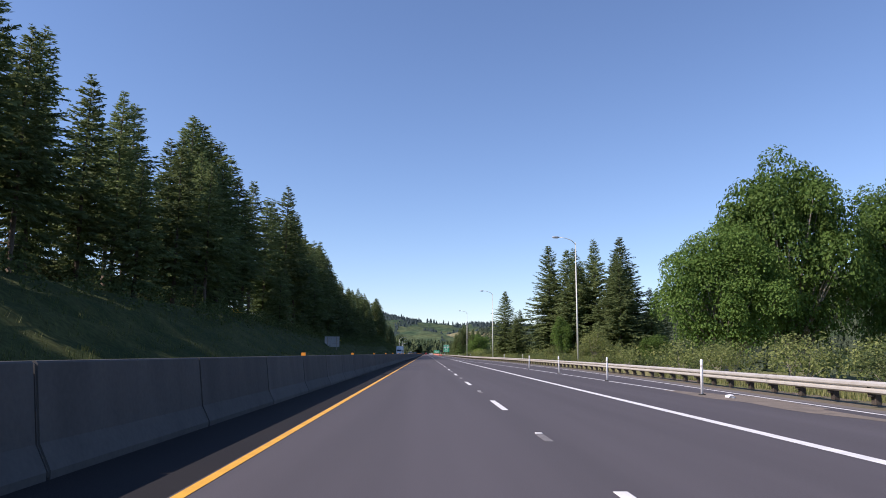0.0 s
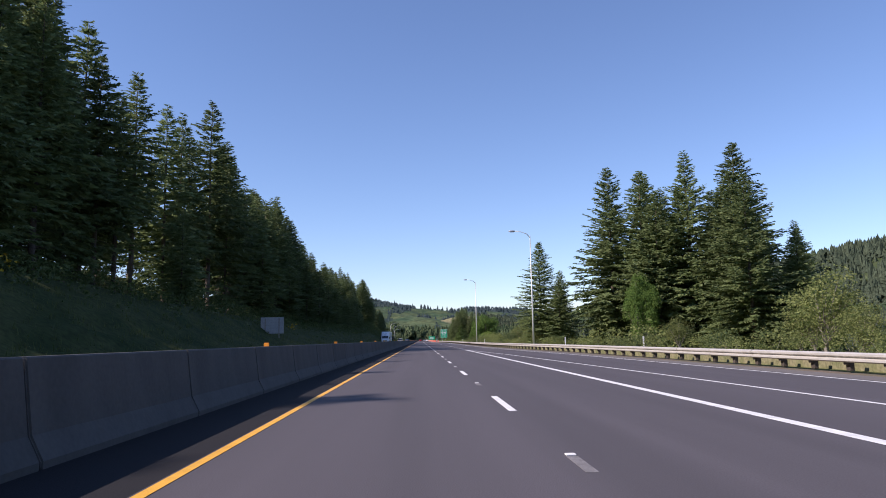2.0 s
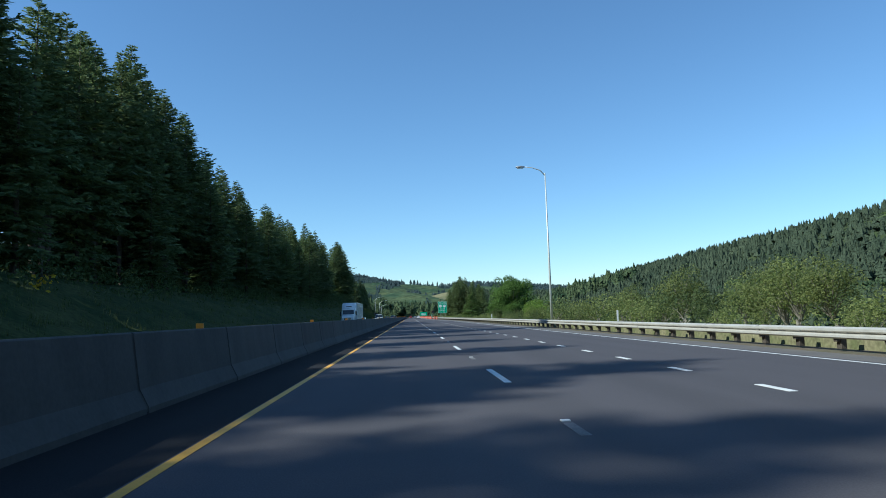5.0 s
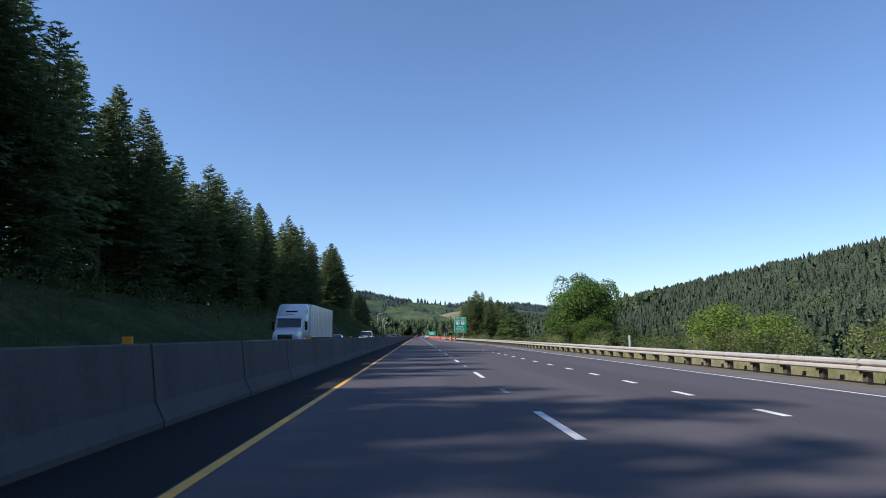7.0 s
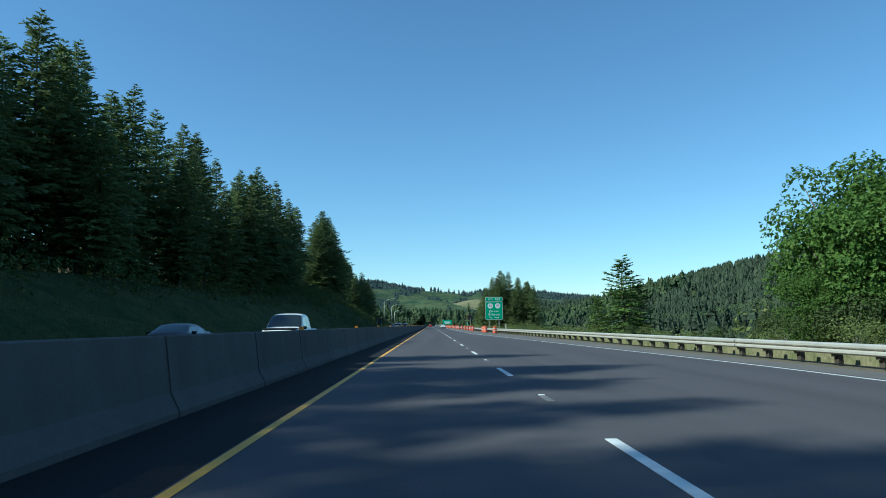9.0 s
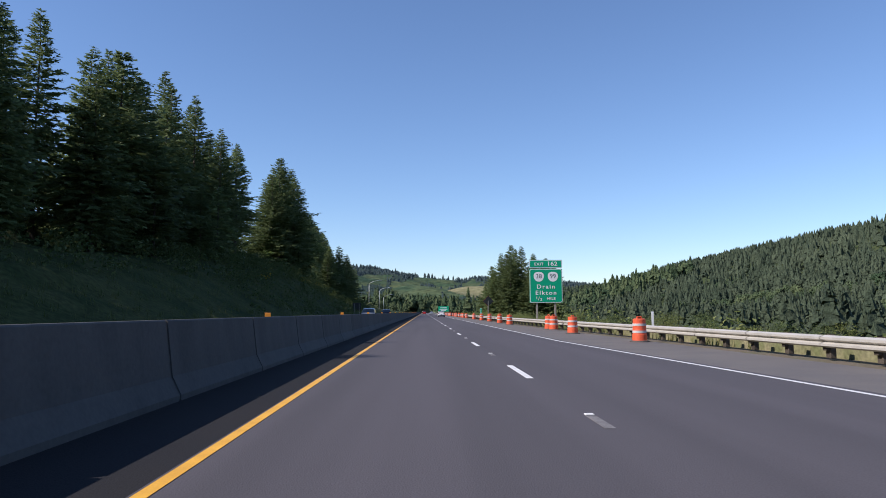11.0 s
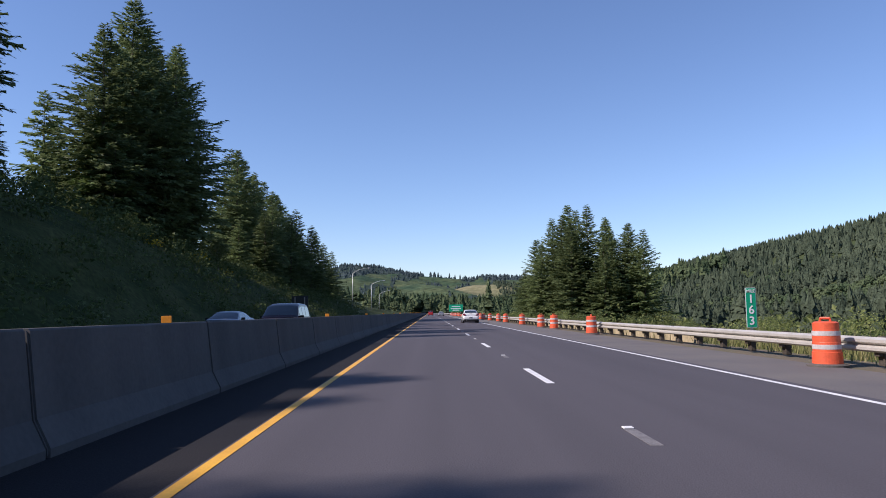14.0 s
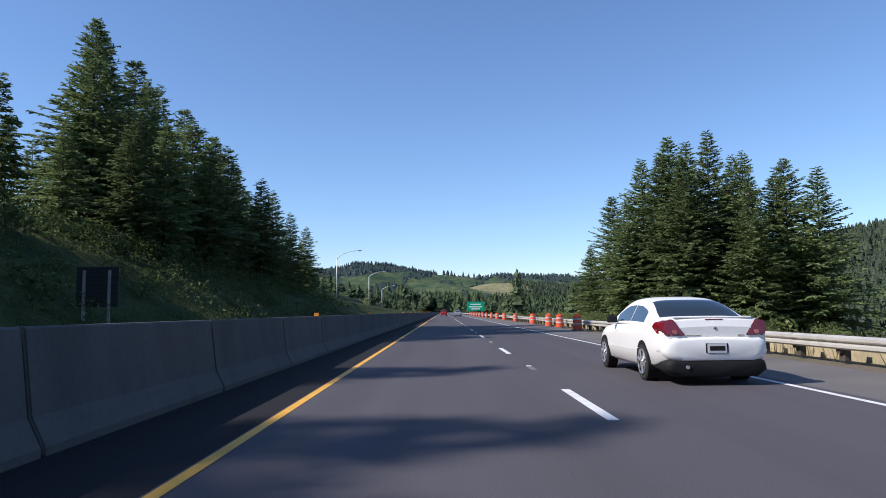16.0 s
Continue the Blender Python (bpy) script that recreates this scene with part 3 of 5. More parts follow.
# deeper rows
y = 20.0
while y < 760:
    for row in range(3):
        x = (-38.5, -51, -58)[row] + rng.uniform(-2.5, 2.5)
        lim = float(np.interp(y, [0, 200, 330, 350, 420, 455, 470, 530, 560, 600, 700, 760], [38, 40, 33, 28, 30, 34, 30, 33, 34, 30, 20, 14]))
        if not (row == 0 and (y < 335 or 485 < y < 535)) and not 566 < y < 588 and not (y < 205 and rng.random() < 0.3) and not (row == 2 and int(y) % 2):
            top = lim * rng.uniform(0.78, 0.98) * (0.82 if row == 0 else 1.0)
            if top - float(ground_z(x, y)) > 6:
                plant("fill", x, y + rng.uniform(-2, 2), top)
    y += 11.5
# near edge of the wood: lower, younger firs that hide the trunks in places
for y, x, top in [(30, -36, 30), (44, -37, 33), (90, -38, 26), (170, -36, 22), (228, -37, 27), (262, -37, 25), (292, -37, 27), (320, -37, 27), (345, -37, 26), (366, -36, 25), (390, -36, 26), (412, -36, 26), (433, -37, 28), (448, -36, 24), (470, -37, 22), (632, -37, 24), (655, -37, 23), (584, -36, 19), (592, -33, 22), (603, -34, 25), (613, -32, 24), (624, -33, 27), (640, -32, 25), (652, -33, 25), (668, -33, 23), (685, -33, 22), (702, -36, 18)]:
    plant("forest_c", x, y, top, wide=1.15)

# fir groups on the right-hand side
for kind, x, y, top in [("full_a", 31.2, 174, 28.5), ("full_b", 38.5, 178, 28.4), ("full_b", 40.9, 166, 28.8), ("full_a", 45.6, 160, 28.6), ("full_b", 50.5, 154, 16), ("full_a", 54, 160, 16), ("full_a", 49, 176, 25), ("full_a", 36, 166, 23), ("full_b", 43, 152, 22), ("full_a", 20.7, 181.2, 17.5), ("full_b", 25.5, 187, 13),
                        ("young", 16.9, 352, 6.9), ("young", 19.0, 354.5, 5.0), ("young", 15.6, 356, 3.6),
                        ("full_b", 34.6, 616, 24.5), ("full_a", 31.4, 617, 23.0), ("full_b", 45.8, 613, 19.8), ("full_a", 33.8, 620.7, 26.6), ("full_b", 36.6, 613, 25.3), ("full_b", 40.5, 611, 22), ("full_a", 44.9, 609, 20.7), ("full_b", 47, 605, 18.5), ("full_b", 30, 622, 23.5), ("full_a", 27, 628, 19), ("full_b", 26.5, 617, 17), ("full_a", 47.7, 634, 21.9), ("full_b", 25, 636, 12), ("full_b", 38, 604, 16), ("full_a", 32, 610, 21), ("full_b", 42, 618, 23), ("full_a", 35, 170, 27), ("full_b", 33, 180, 24), ("full_b", 48, 162, 22), ("full_a", 44, 158, 24), ("full_b", 38.5, 170, 24), ("full_a", 42, 172, 25), ("full_b", 47, 168, 24), ("full_b", 23, 177, 11)]:
    plant(kind, x, y, top, wide=1.1 if y > 600 else 1.05 if top > 8 else 1.25)


def leaf_cloud(rng, lobes, per, size, lobed=0.85):
    """Leaves set over the skins of many round lobes; each leaf a folded kite."""
    verts, faces = [], []
    for cx, cy, cz, r in lobes:
        for _ in range(int(per * r * r)):
            d = rng.normal(size=3)
            d /= np.linalg.norm(d) + 1e-9
            if d[2] < -0.55:
                d[2] *= -0.6
            p = np.array([cx, cy, cz]) + d * r * rng.uniform(lobed, 1.12)
            nrm = d + rng.normal(size=3) * 0.55 + np.array([0, 0, 0.45])
            nrm /= np.linalg.norm(nrm)
            t = np.cross(nrm, rng.normal(size=3))
            t /= np.linalg.norm(t) + 1e-9
            b = np.cross(nrm, t)
            s = size * rng.uniform(0.6, 1.35)
            k = len(verts)
            verts += [p - t * s, p + b * s * 0.62 + nrm * s * 0.22, p + t * s - nrm * s * 0.15, p - b * s * 0.62 + nrm * s * 0.22]
            faces += [(k, k + 1, k + 2), (k, k + 2, k + 3)]
    return verts, faces


def make_broadleaf(name, label, seed, height, radius, lobes_n, per, size, mat, trunk_h=0.3, bark=None, lobe_r=0.24):
    rng = np.random.default_rng(seed)
    e = thing(name, label, "tree" if height > 4 else "shrub")
    bm = bmesh.new()
    fork = height * trunk_h
    stems = 1 if height > 6 else 3
    for s in range(stems):
        ox = 0.0 if stems == 1 else rng.uniform(-0.4, 0.4)
        tube(bm, [(ox, 0, -0.4), (ox + 0.1, 0.1, fork * 0.6), (ox * 1.3, 0, fork)], [height * 0.024, height * 0.02, height * 0.016], 8)
    lobes = []
    for i in range(lobes_n):
        d = rng.normal(size=3)
        d /= np.linalg.norm(d)
        f = rng.uniform(0.35, 0.85)
        zc = fork * 0.9 + (height - fork * 0.9) * 0.5
        c = np.array([d[0] * radius * f, d[1] * radius * f, zc + d[2] * (height - fork * 0.9) * 0.5 * f])
        r = radius * lobe_r * rng.uniform(0.7, 1.35)
        lobes.append((*c, r))
        if i % (2 if height > 4 else 4) == 0:
            tube(bm, [(0, 0, fork * 0.85), (c[0] * 0.45, c[1] * 0.45, (fork + c[2]) * 0.52), tuple(c)], [height * 0.011, height * 0.007, height * 0.002], 5 if height > 4 else 3)
    me = bpy.data.meshes.new("trunk")
    bm.to_mesh(me)
    bm.free()
    me.materials.append(bark or PALE_BARK)
    shared("trunk", me, e)
    v, f = leaf_cloud(rng, lobes, per, size)
    shared("crown", mesh_of("crown", v, f, [mat]), e)
    return e


def stand(model, x, y, s=1.0, sz=None, turn=0.0):
    m = pose(x, y, float(ground_z(x, y)), 0, 0, turn) @ Matrix.Diagonal((s, s, sz or s, 1))
    if not model.get("used"):
        model["used"] = 1
        model.matrix_world = m
        return model
    ob = copy_thing(model, pose(0, 0, 0))
    ob.matrix_basis = m
    return ob


big_maple = make_broadleaf("maple_tree", "large round bright green maple behind the guardrail", 21, 15.0, 8.0, 170, 125, 0.155, MAPLE, 0.05, lobe_r=0.19)
stand(big_maple, 30.8, 71.0, 0.90, 1.04)
stand(big_maple, 41.0, 77, 1.2, 1.72, 130)
stand(big_maple, 58, 80, 1.1, 1.6, 250)
second = make_broadleaf("maple_tree", "broad green maple with leaves to the ground", 22, 12.0, 6.0, 105, 150, 0.14, MAPLE, 0.03, lobe_r=0.22)
stand(second, 24.6, 329.0, 1.02, 1.08)
for x, y, a, b in [(21.2, 328, 0.5, 0.46), (28.0, 329.5, 0.55, 0.52), (24.5, 324, 0.6, 0.5)]:
    tagged(stand(second, x, y, a, b, 40 * x), "low green maple growing up beside a broad maple")
tagged(stand(second, 31.8, 161.5, 0.46, 0.98, 70), "slim bright green maple standing before dark firs")
tagged(stand(second, 48.5, 146, 0.62, 0.62, 200), "low spreading green maple beside dark firs")
bush = [make_broadleaf("shrub", "sprawling yellow-green roadside shrub in long grass", 30 + i, 3.2, 1.9, 26, 62, 0.095, (SHRUB, SHRUB, DULL_LEAF)[i], 0.15, lobe_r=0.34) for i in range(3)]
hazel = make_broadleaf("broadleaf_tree", "light green hazel behind the guardrail", 40, 6.0, 3.2, 46, 115, 0.10, SHRUB, 0.15, lobe_r=0.26)
for x, y, s in [(26, 108, 0.9), (30, 116, 0.75), (23, 125, 0.5), (24, 236, 0.7), (26, 242, 0.6), (24, 203, 0.75), (22, 217, 0.8), (27, 210, 0.9), (32, 222, 0.9), (28, 196, 0.7), (24, 190, 0.5), (35, 232, 0.9), (30, 244, 0.75), (36, 256, 0.85), (33, 270, 0.7), (20, 187, 0.55), (19.5, 180, 0.5), (21, 195, 0.6), (22, 98, 0.45)]:
    stand(hazel, x, y, s, None, rng.uniform(0, 360))
alder = make_broadleaf("broadleaf_tree", "low dull green alder in the dip behind the guardrail", 41, 6.0, 3.2, 46, 90, 0.12, DULL_LEAF, 0.1, lobe_r=0.26)
for x, y, top in [(30, 298, 1.7), (33, 305, 2.0), (35, 313, 2.2), (32, 320, 2.0), (37, 299, 1.3), (40, 318, 2.2), (43, 306, 1.4), (20.5, 325, 2.6), (24.5, 322, 2.4), (28.5, 325, 3.0), (20, 331, 2.0), (30, 332, 3.2), (29, 340, 1.6), (39, 330, 1.8), (46, 322, 1.5)]:
    h = (top - float(ground_z(x, y))) / 6.0
    stand(alder, x, y, h * 1.15, h, rng.uniform(0, 360))
young_maple = make_broadleaf("maple_tree", "bright yellow-green young maple just behind the guardrail", 43, 5.2, 3.1, 60, 85, 0.13, LIME, 0.08, lobe_r=0.25)
stand(young_maple, 20.8, 273, 0.92, 0.72, 20)
stand(young_maple, 19.4, 264.5, 0.6, 0.5, 140)
stand(hazel, -35, 567.5, 0.85, 0.85, 30)
stand(hazel, -31.5, 569, 0.34, 0.3, 80)
# thicket along the right-hand side
y = -5.0
while y < 640:
    rx = rail_x(y)
    for row in range(2):
        x = rx + 4.0 + row * 4.0 + rng.uniform(-1.2, 1.2)
        s = rng.uniform(0.42, 0.8) + 0.18 * row
        if y > 300:
            s *= 0.8
        if 60 < y < 200:
            s *= 0.62
        if y > 330:
            s *= 0.62
        if 255 < y < 325:
            s *= 0.7
        stand(bush[rng.randrange(3)], x, y + rng.uniform(-2, 2), s * 1.2, s, rng.uniform(0, 360))
    y += 5.2


def undergrowth(name, label, places, seed, mat, per=14, size=0.20):
    """Many low bushes joined in one mesh."""
    r = np.random.default_rng(seed)
    lobes = []
    for x, y, s in places:
        z = float(ground_z(x, y))
        for _ in range(7):
            lobes.append((x + r.uniform(-1.3, 1.3) * s, y + r.uniform(-1.3, 1.3) * s, z + r.uniform(0.2, 1.5) * s, s * r.uniform(0.5, 0.9)))
    v, f = leaf_cloud(r, lobes, per, size)
    return tagged(new(name, mesh_of(name, v, f, [mat])), label, "undergrowth", kind="stuff")


places = []
y = 15.0
while y < 700:
    for row in range(4):
        places.append((-29.5 - 3.6 * row + rng.uniform(-2, 2), y + rng.uniform(-3, 3), rng.uniform(0.5, 1.25) + 0.25 * (row > 1)))
    y += 4.6
y = 15.0
while y < 700:
    places.append((-47 + rng.uniform(-3, 3), y, rng.uniform(1.5, 2.6)))
    y += 4.0
for _ in range(260):
    y = rng.uniform(440, 690)
    x = rng.uniform(-40, -20)
    places.append((x, y, rng.uniform(0.4, 0.9) + 0.035 * (-x - 20)))
for _ in range(120):
    y = rng.uniform(60, 430)
    places.append((rng.uniform(-36, -26), y, rng.uniform(0.3, 0.8)))
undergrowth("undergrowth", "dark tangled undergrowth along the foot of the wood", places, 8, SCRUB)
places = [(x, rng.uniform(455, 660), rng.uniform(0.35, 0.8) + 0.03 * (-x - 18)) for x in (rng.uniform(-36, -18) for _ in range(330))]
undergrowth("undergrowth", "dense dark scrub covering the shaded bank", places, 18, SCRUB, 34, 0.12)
places = [(rail_x(y) + 12 + rng.uniform(-2, 30), y, rng.uniform(0.8, 1.7)) for y in (rng.uniform(0, 700) for _ in range(320))]
undergrowth("undergrowth", "yellow-green brambles and low scrub behind the guardrail", places, 9, SHRUB)
places = [(x, y, s) for x, y, s in [(-27, 214, 0.8), (-29, 480, 0.7), (-31, 493, 0.9), (-30, 530, 0.9), (-29, 541, 0.8), (-33, 120, 0.8), (-30, 556, 0.7)]]
undergrowth("broom", "yellow flowering broom on the grassy bank", places, 10, FLOWER)


def grass(name, label, n, place, height, seed, mat):
    """Blades in small tufts, all in one mesh."""
    r = np.random.default_rng(seed)
    verts, faces = [], []
    for _ in range(n):
        x, y = place(r)
        z = float(ground_z(x, y)) - 0.03
        for _ in range(6):
            a, h, w = r.uniform(0, 6.28), height * r.uniform(0.5, 1.3), 0.014 * r.uniform(0.7, 1.6)
            lean = r.uniform(0.1, 0.55) * h
            bx, by = x + r.uniform(-0.25, 0.25), y + r.uniform(-0.25, 0.25)
            k = len(verts)
            verts += [(bx - math.sin(a) * w, by + math.cos(a) * w, z), (bx + math.sin(a) * w, by - math.cos(a) * w, z), (bx + math.cos(a) * lean, by + math.sin(a) * lean, z + h)]
            faces.append((k, k + 1, k + 2))
    return tagged(new(name, mesh_of(name, verts, faces, [mat])), label, "grass", kind="stuff")


def right_verge(r):
    y = r.uniform(-5, 620)
    return rail_x(y) + 0.95 + 3.0 * r.random() ** 1.6, y


def left_bank(r):
    return -17.2 - 14 * r.random(), r.uniform(20, 640)


grass("verge_grass", "tall drying grass along the guardrail", 11000, right_verge, 0.30, 12, GRASS)
def tall_verge(r):
    y = r.uniform(378, 640)
    return rail_x(y) + 0.5 + 2.2 * r.random(), y


DRY_GRASS = foliage("dry_grass_blades", (0.30, 0.26, 0.12), (0.20, 0.22, 0.07), 0.3, 0.1)
grass("dry_grass", "tall bleached seeding grass behind the guardrail", 2600, tall_verge, 0.62, 14, DRY_GRASS)
grass("bank_grass", "rough grass on the bank, coloured darker for its shade", 9000, left_bank, 0.5, 13, BANK_GRASS)


def far_forest(name, label, places, mat, seed, tiers=5, rim=8, round_share=0.25, sprigs=0):
    """Many trees in one mesh: firs of ragged skirts, one above the other, and some round crowns of leafy puffs."""
    r = np.random.default_rng(seed)
    P = np.array(places)
    is_round = r.uniform(size=len(P)) < round_share
    verts = []
    # firs
    Q = P[~is_round]
    n, i = len(Q), np.arange(tiers)
    h, w = Q[:, 3][:, None], (Q[:, 3] * r.uniform(0.20, 0.32, n))[:, None]
    u = (i[None] + r.uniform(-0.2, 0.2, (n, tiers))) / tiers
    top = np.stack([Q[:, 0:1] + 0 * u, Q[:, 1:2] + 0 * u, Q[:, 2:3] + h * np.minimum(0.06 + 0.94 * u + 1.9 / tiers, 1.0)], -1)
    an = 2 * math.pi * (np.arange(rim)[None, None] + r.uniform(-0.35, 0.35, (n, tiers, rim))) / rim + r.uniform(0, 6, (n, tiers, 1))
    rad = (w * (1.05 - u))[..., None] * np.where(np.arange(rim) % 2 == 0, 1.1, 0.72) * r.uniform(0.75, 1.25, (n, tiers, rim))
    zz = (Q[:, 2:3] + h * (0.06 + 0.90 * u))[..., None] + (h / tiers)[..., None] * r.uniform(-0.3, 0.3, (n, tiers, rim))
    ring = np.stack([Q[:, 0][:, None, None] + rad * np.cos(an), Q[:, 1][:, None, None] + rad * np.sin(an), zz], -1)
    nxt = np.roll(ring, -1, axis=2)
    verts.append(np.stack([np.broadcast_to(top[:, :, None], ring.shape), ring, nxt], 3).reshape(-1, 3))
    # loose sprigs over the skirts
    k = tiers * sprigs
    if k:
        uu, aa = r.uniform(0.02, 0.97, (n, k)), r.uniform(0, 2 * math.pi, (n, k))
        rr = w * (1.02 - uu) * r.uniform(0.75, 1.2, (n, k))
        c = np.stack([Q[:, 0:1] + rr * np.cos(aa), Q[:, 1:2] + rr * np.sin(aa), Q[:, 2:3] + h * (0.06 + 0.92 * uu)], -1)
        a, b = r.normal(size=(n, k, 3)), r.normal(size=(n, k, 3))
        size = (0.20 * Q[:, 3] / k ** 0.5)[:, None, None]
        verts.append(np.stack([c + a * size, c + b * size, c - (a + b) * size * 0.6], 2).reshape(-1, 3))
    # round crowns
    Q = P[is_round]
    n, m = len(Q), tiers * 5
    if n:
        d = r.normal(size=(n, m, 3))
        d[..., 2] = np.abs(d[..., 2]) * 0.9 - 0.25
        d /= np.linalg.norm(d, axis=-1, keepdims=True)
        size = Q[:, 3][:, None, None] * np.array([0.30, 0.30, 0.36]) * r.uniform(0.75, 1.1, (n, m, 1))
        mid = Q[:, None, :3] + np.stack([0 * Q[:, 3], 0 * Q[:, 3], Q[:, 3] * 0.38], -1)[:, None]
        c = mid + d * size * 0.8
        tip = mid + d * size * r.uniform(1.0, 1.25, (n, m, 1))
        t1 = np.cross(d, r.normal(size=(n, m, 3)))
        t1 /= np.linalg.norm(t1, axis=-1, keepdims=True)
        t2 = np.cross(d, t1)
        a = 2 * math.pi * np.arange(6) / 6
        rr = (Q[:, 3] * 0.62 / m ** 0.5)[:, None, None] * r.uniform(0.6, 1.3, (n, m, 6))
        ring = c[:, :, None] + rr[..., None] * (np.cos(a)[None, None, :, None] * t1[:, :, None] + np.sin(a)[None, None, :, None] * t2[:, :, None])
        nxt = np.roll(ring, -1, axis=2)
        verts.append(np.stack([np.broadcast_to(tip[:, :, None], ring.shape), ring, nxt], 3).reshape(-1, 3))
    V = np.concatenate(verts)
    F = np.arange(len(V)).reshape(-1, 3)
    ob = new(name, mesh_of(name, V.tolist(), F.tolist(), [mat]))
    return tagged(ob, label, "forest", kind="stuff")


nr = np.random.default_rng(5)


def scatter(n, x0, x1, y0, y1, h0, h1, keep=None):
    xs, ys = nr.uniform(x0, x1, n), nr.uniform(y0, y1, n)
    hs = nr.uniform(h0, h1, n)
    if keep is not None:
        ok = keep(xs, ys)
        xs, ys, hs = xs[ok], ys[ok], hs[ok]
    return list(zip(xs, ys, ground_z(xs, ys) - 0.5, hs))


def seen_hill(x, y):
    return y > x / 0.66 - 60


def broadleaf_zone(x, y):
    """Broken strips of lighter broadleaf wood low on the long hillside."""
    return np.sin(x / 23 + y / 61) + 0.5 * np.sin(y / 27 - x / 40) > -0.75 + np.abs(x - 215) / 75


far_forest("hillside_forest", "dense dark green conifers covering the long hillside", scatter(11000, 185, 740, 260, 2500, 7, 18, lambda x, y: seen_hill(x, y) & ((x > 380) | (y > 1100))), FAR_FIR, 1, 3, 6, 0.12)
far_forest("hillside_forest", "dense dark green conifers on the near hillside", scatter(5600, 170, 380, 260, 1100, 6, 15, lambda x, y: seen_hill(x, y) & ~broadleaf_zone(x, y)), FAR_FIR, 11, 5, 6, 0.12)
far_forest("hillside_wood", "lighter broadleaf clumps at the foot of the hillside", scatter(5200, 170, 380, 330, 1500, 5, 11, lambda x, y: seen_hill(x, y) & broadleaf_zone(x, y)), FAR_MIXED, 12, 6, 7, 1.0)
far_forest("valley_forest", "row of dark conifers along the valley floor", scatter(1300, 75, 190, 330, 1250, 10, 18, lambda x, y: (x > 75 + 0.02 * y) & seen_hill(x, y)), FAR_FIR, 2, 7, 9, 0.08, 5)
far_forest("valley_forest", "belt of mixed trees where the road bends away", scatter(1700, -420, 420, 1400, 1800, 12, 36), FAR_MIXED, 3, 6, 7, 0.3, 4)
far_forest("valley_forest", "mixed trees beside the distant road", scatter(170, 24, 130, 700, 1430, 7, 19) + scatter(150, -120, -30, 800, 1430, 7, 14), FAR_MIXED, 4, 12, 9, 0.4, 10)
far_forest("ridge_forest", "conifers coloured with blue haze along the far ridge", scatter(9000, -1100, 1400, 2350, 3300, 9, 17, hill_wood) + scatter(26, -160, 150, 3100, 3180, 10, 26)
           + scatter(6000, -900, 1200, 1760, 2700, 6, 11, hill_wood), HAZE_HILL_FIR, 5, 3, 6, 0.1)


# Street lamps
def make_lamp():
    e = thing("street_lamp", "tall grey steel street lamp with a curved arm", "street lamp")
    part("base", box(bmesh.new(), -0.22, 0.22, -0.22, 0.22, -0.3, 0.25, 0.02), CONCRETE, e)
    part("pole", tube(bmesh.new(), [(0, 0, 0.2), (0, 0, 5), (0, 0, 14.6)], [0.125, 0.10, 0.05], 12), POLE_STEEL, e, smooth=True)
    part("arm", tube(bmesh.new(), [(0, 0, 14.35), (-0.45, 0, 14.85), (-1.2, 0, 15.12), (-2.0, 0, 15.22)], [0.055, 0.05, 0.045, 0.04], 8), POLE_STEEL, e, smooth=True)
    bm = bmesh.new()
    bmesh.ops.create_uvsphere(bm, u_segments=12, v_segments=8, radius=1, matrix=Matrix.Translation((-2.35, 0, 15.22)) @ Matrix.Diagonal((0.48, 0.19, 0.11, 1)))
    head = part("lamp_head", bm, SIGN_BACK, e, smooth=True)
    part("lens", box(bmesh.new(), -2.65, -2.05, -0.12, 0.12, 15.08, 15.15, 0.02), SIGN_WHITE, head)
    return e


lamp = make_lamp()
lamp.matrix_world = pose(17.8, 81.1, -0.1)
tagged(lamp, group="street lamps")
for x, y in [(14.7, 153.1), (13.3, 226.0)]:
    copy_thing(lamp, pose(x, y, -0.1))


def long_arm_lamp(x, y, top):
    """Lamp of the far carriageway: a long arm sweeping up and out over the road."""
    g = float(ground_z(x, y))
    h = top - g
    e = thing("street_lamp", "tall grey street lamp with a long rising arm", "street lamp", "street lamps", at=(x, y, g))
    part("base", box(bmesh.new(), -0.25, 0.25, -0.25, 0.25, -0.4, 0.3, 0.02), CONCRETE, e)
    part("pole", tube(bmesh.new(), [(0, 0, 0.2), (0, 0, h * 0.5), (0, 0, h)], [0.15, 0.13, 0.10], 12), POLE_STEEL, e, smooth=True)
    arm = [(0.0, 0, h - 0.4), (0.45, 0, h + 0.35), (1.6, 0, h + 1.05), (3.4, 0, h + 1.6), (5.2, 0, h + 1.85)]
    part("arm", tube(bmesh.new(), arm, [0.09, 0.085, 0.075, 0.065, 0.055], 8), POLE_STEEL, e, smooth=True)
    bm = bmesh.new()
    bmesh.ops.create_uvsphere(bm, u_segments=12, v_segments=8, radius=1, matrix=Matrix.Translation((5.7, 0, h + 1.87)) @ Matrix.Diagonal((0.6, 0.22, 0.14, 1)))
    head = part("lamp_head", bm, SIGN_BACK, e, smooth=True)
    part("lens", box(bmesh.new(), 5.35, 6.05, -0.14, 0.14, h + 1.70, h + 1.78, 0.02), SIGN_WHITE, head)


for x, y, top in [(-26.8, 693, 15.0), (-26.5, 766, 14.0), (-28.4, 840, 11.7)]:
    long_arm_lamp(x, y, top)


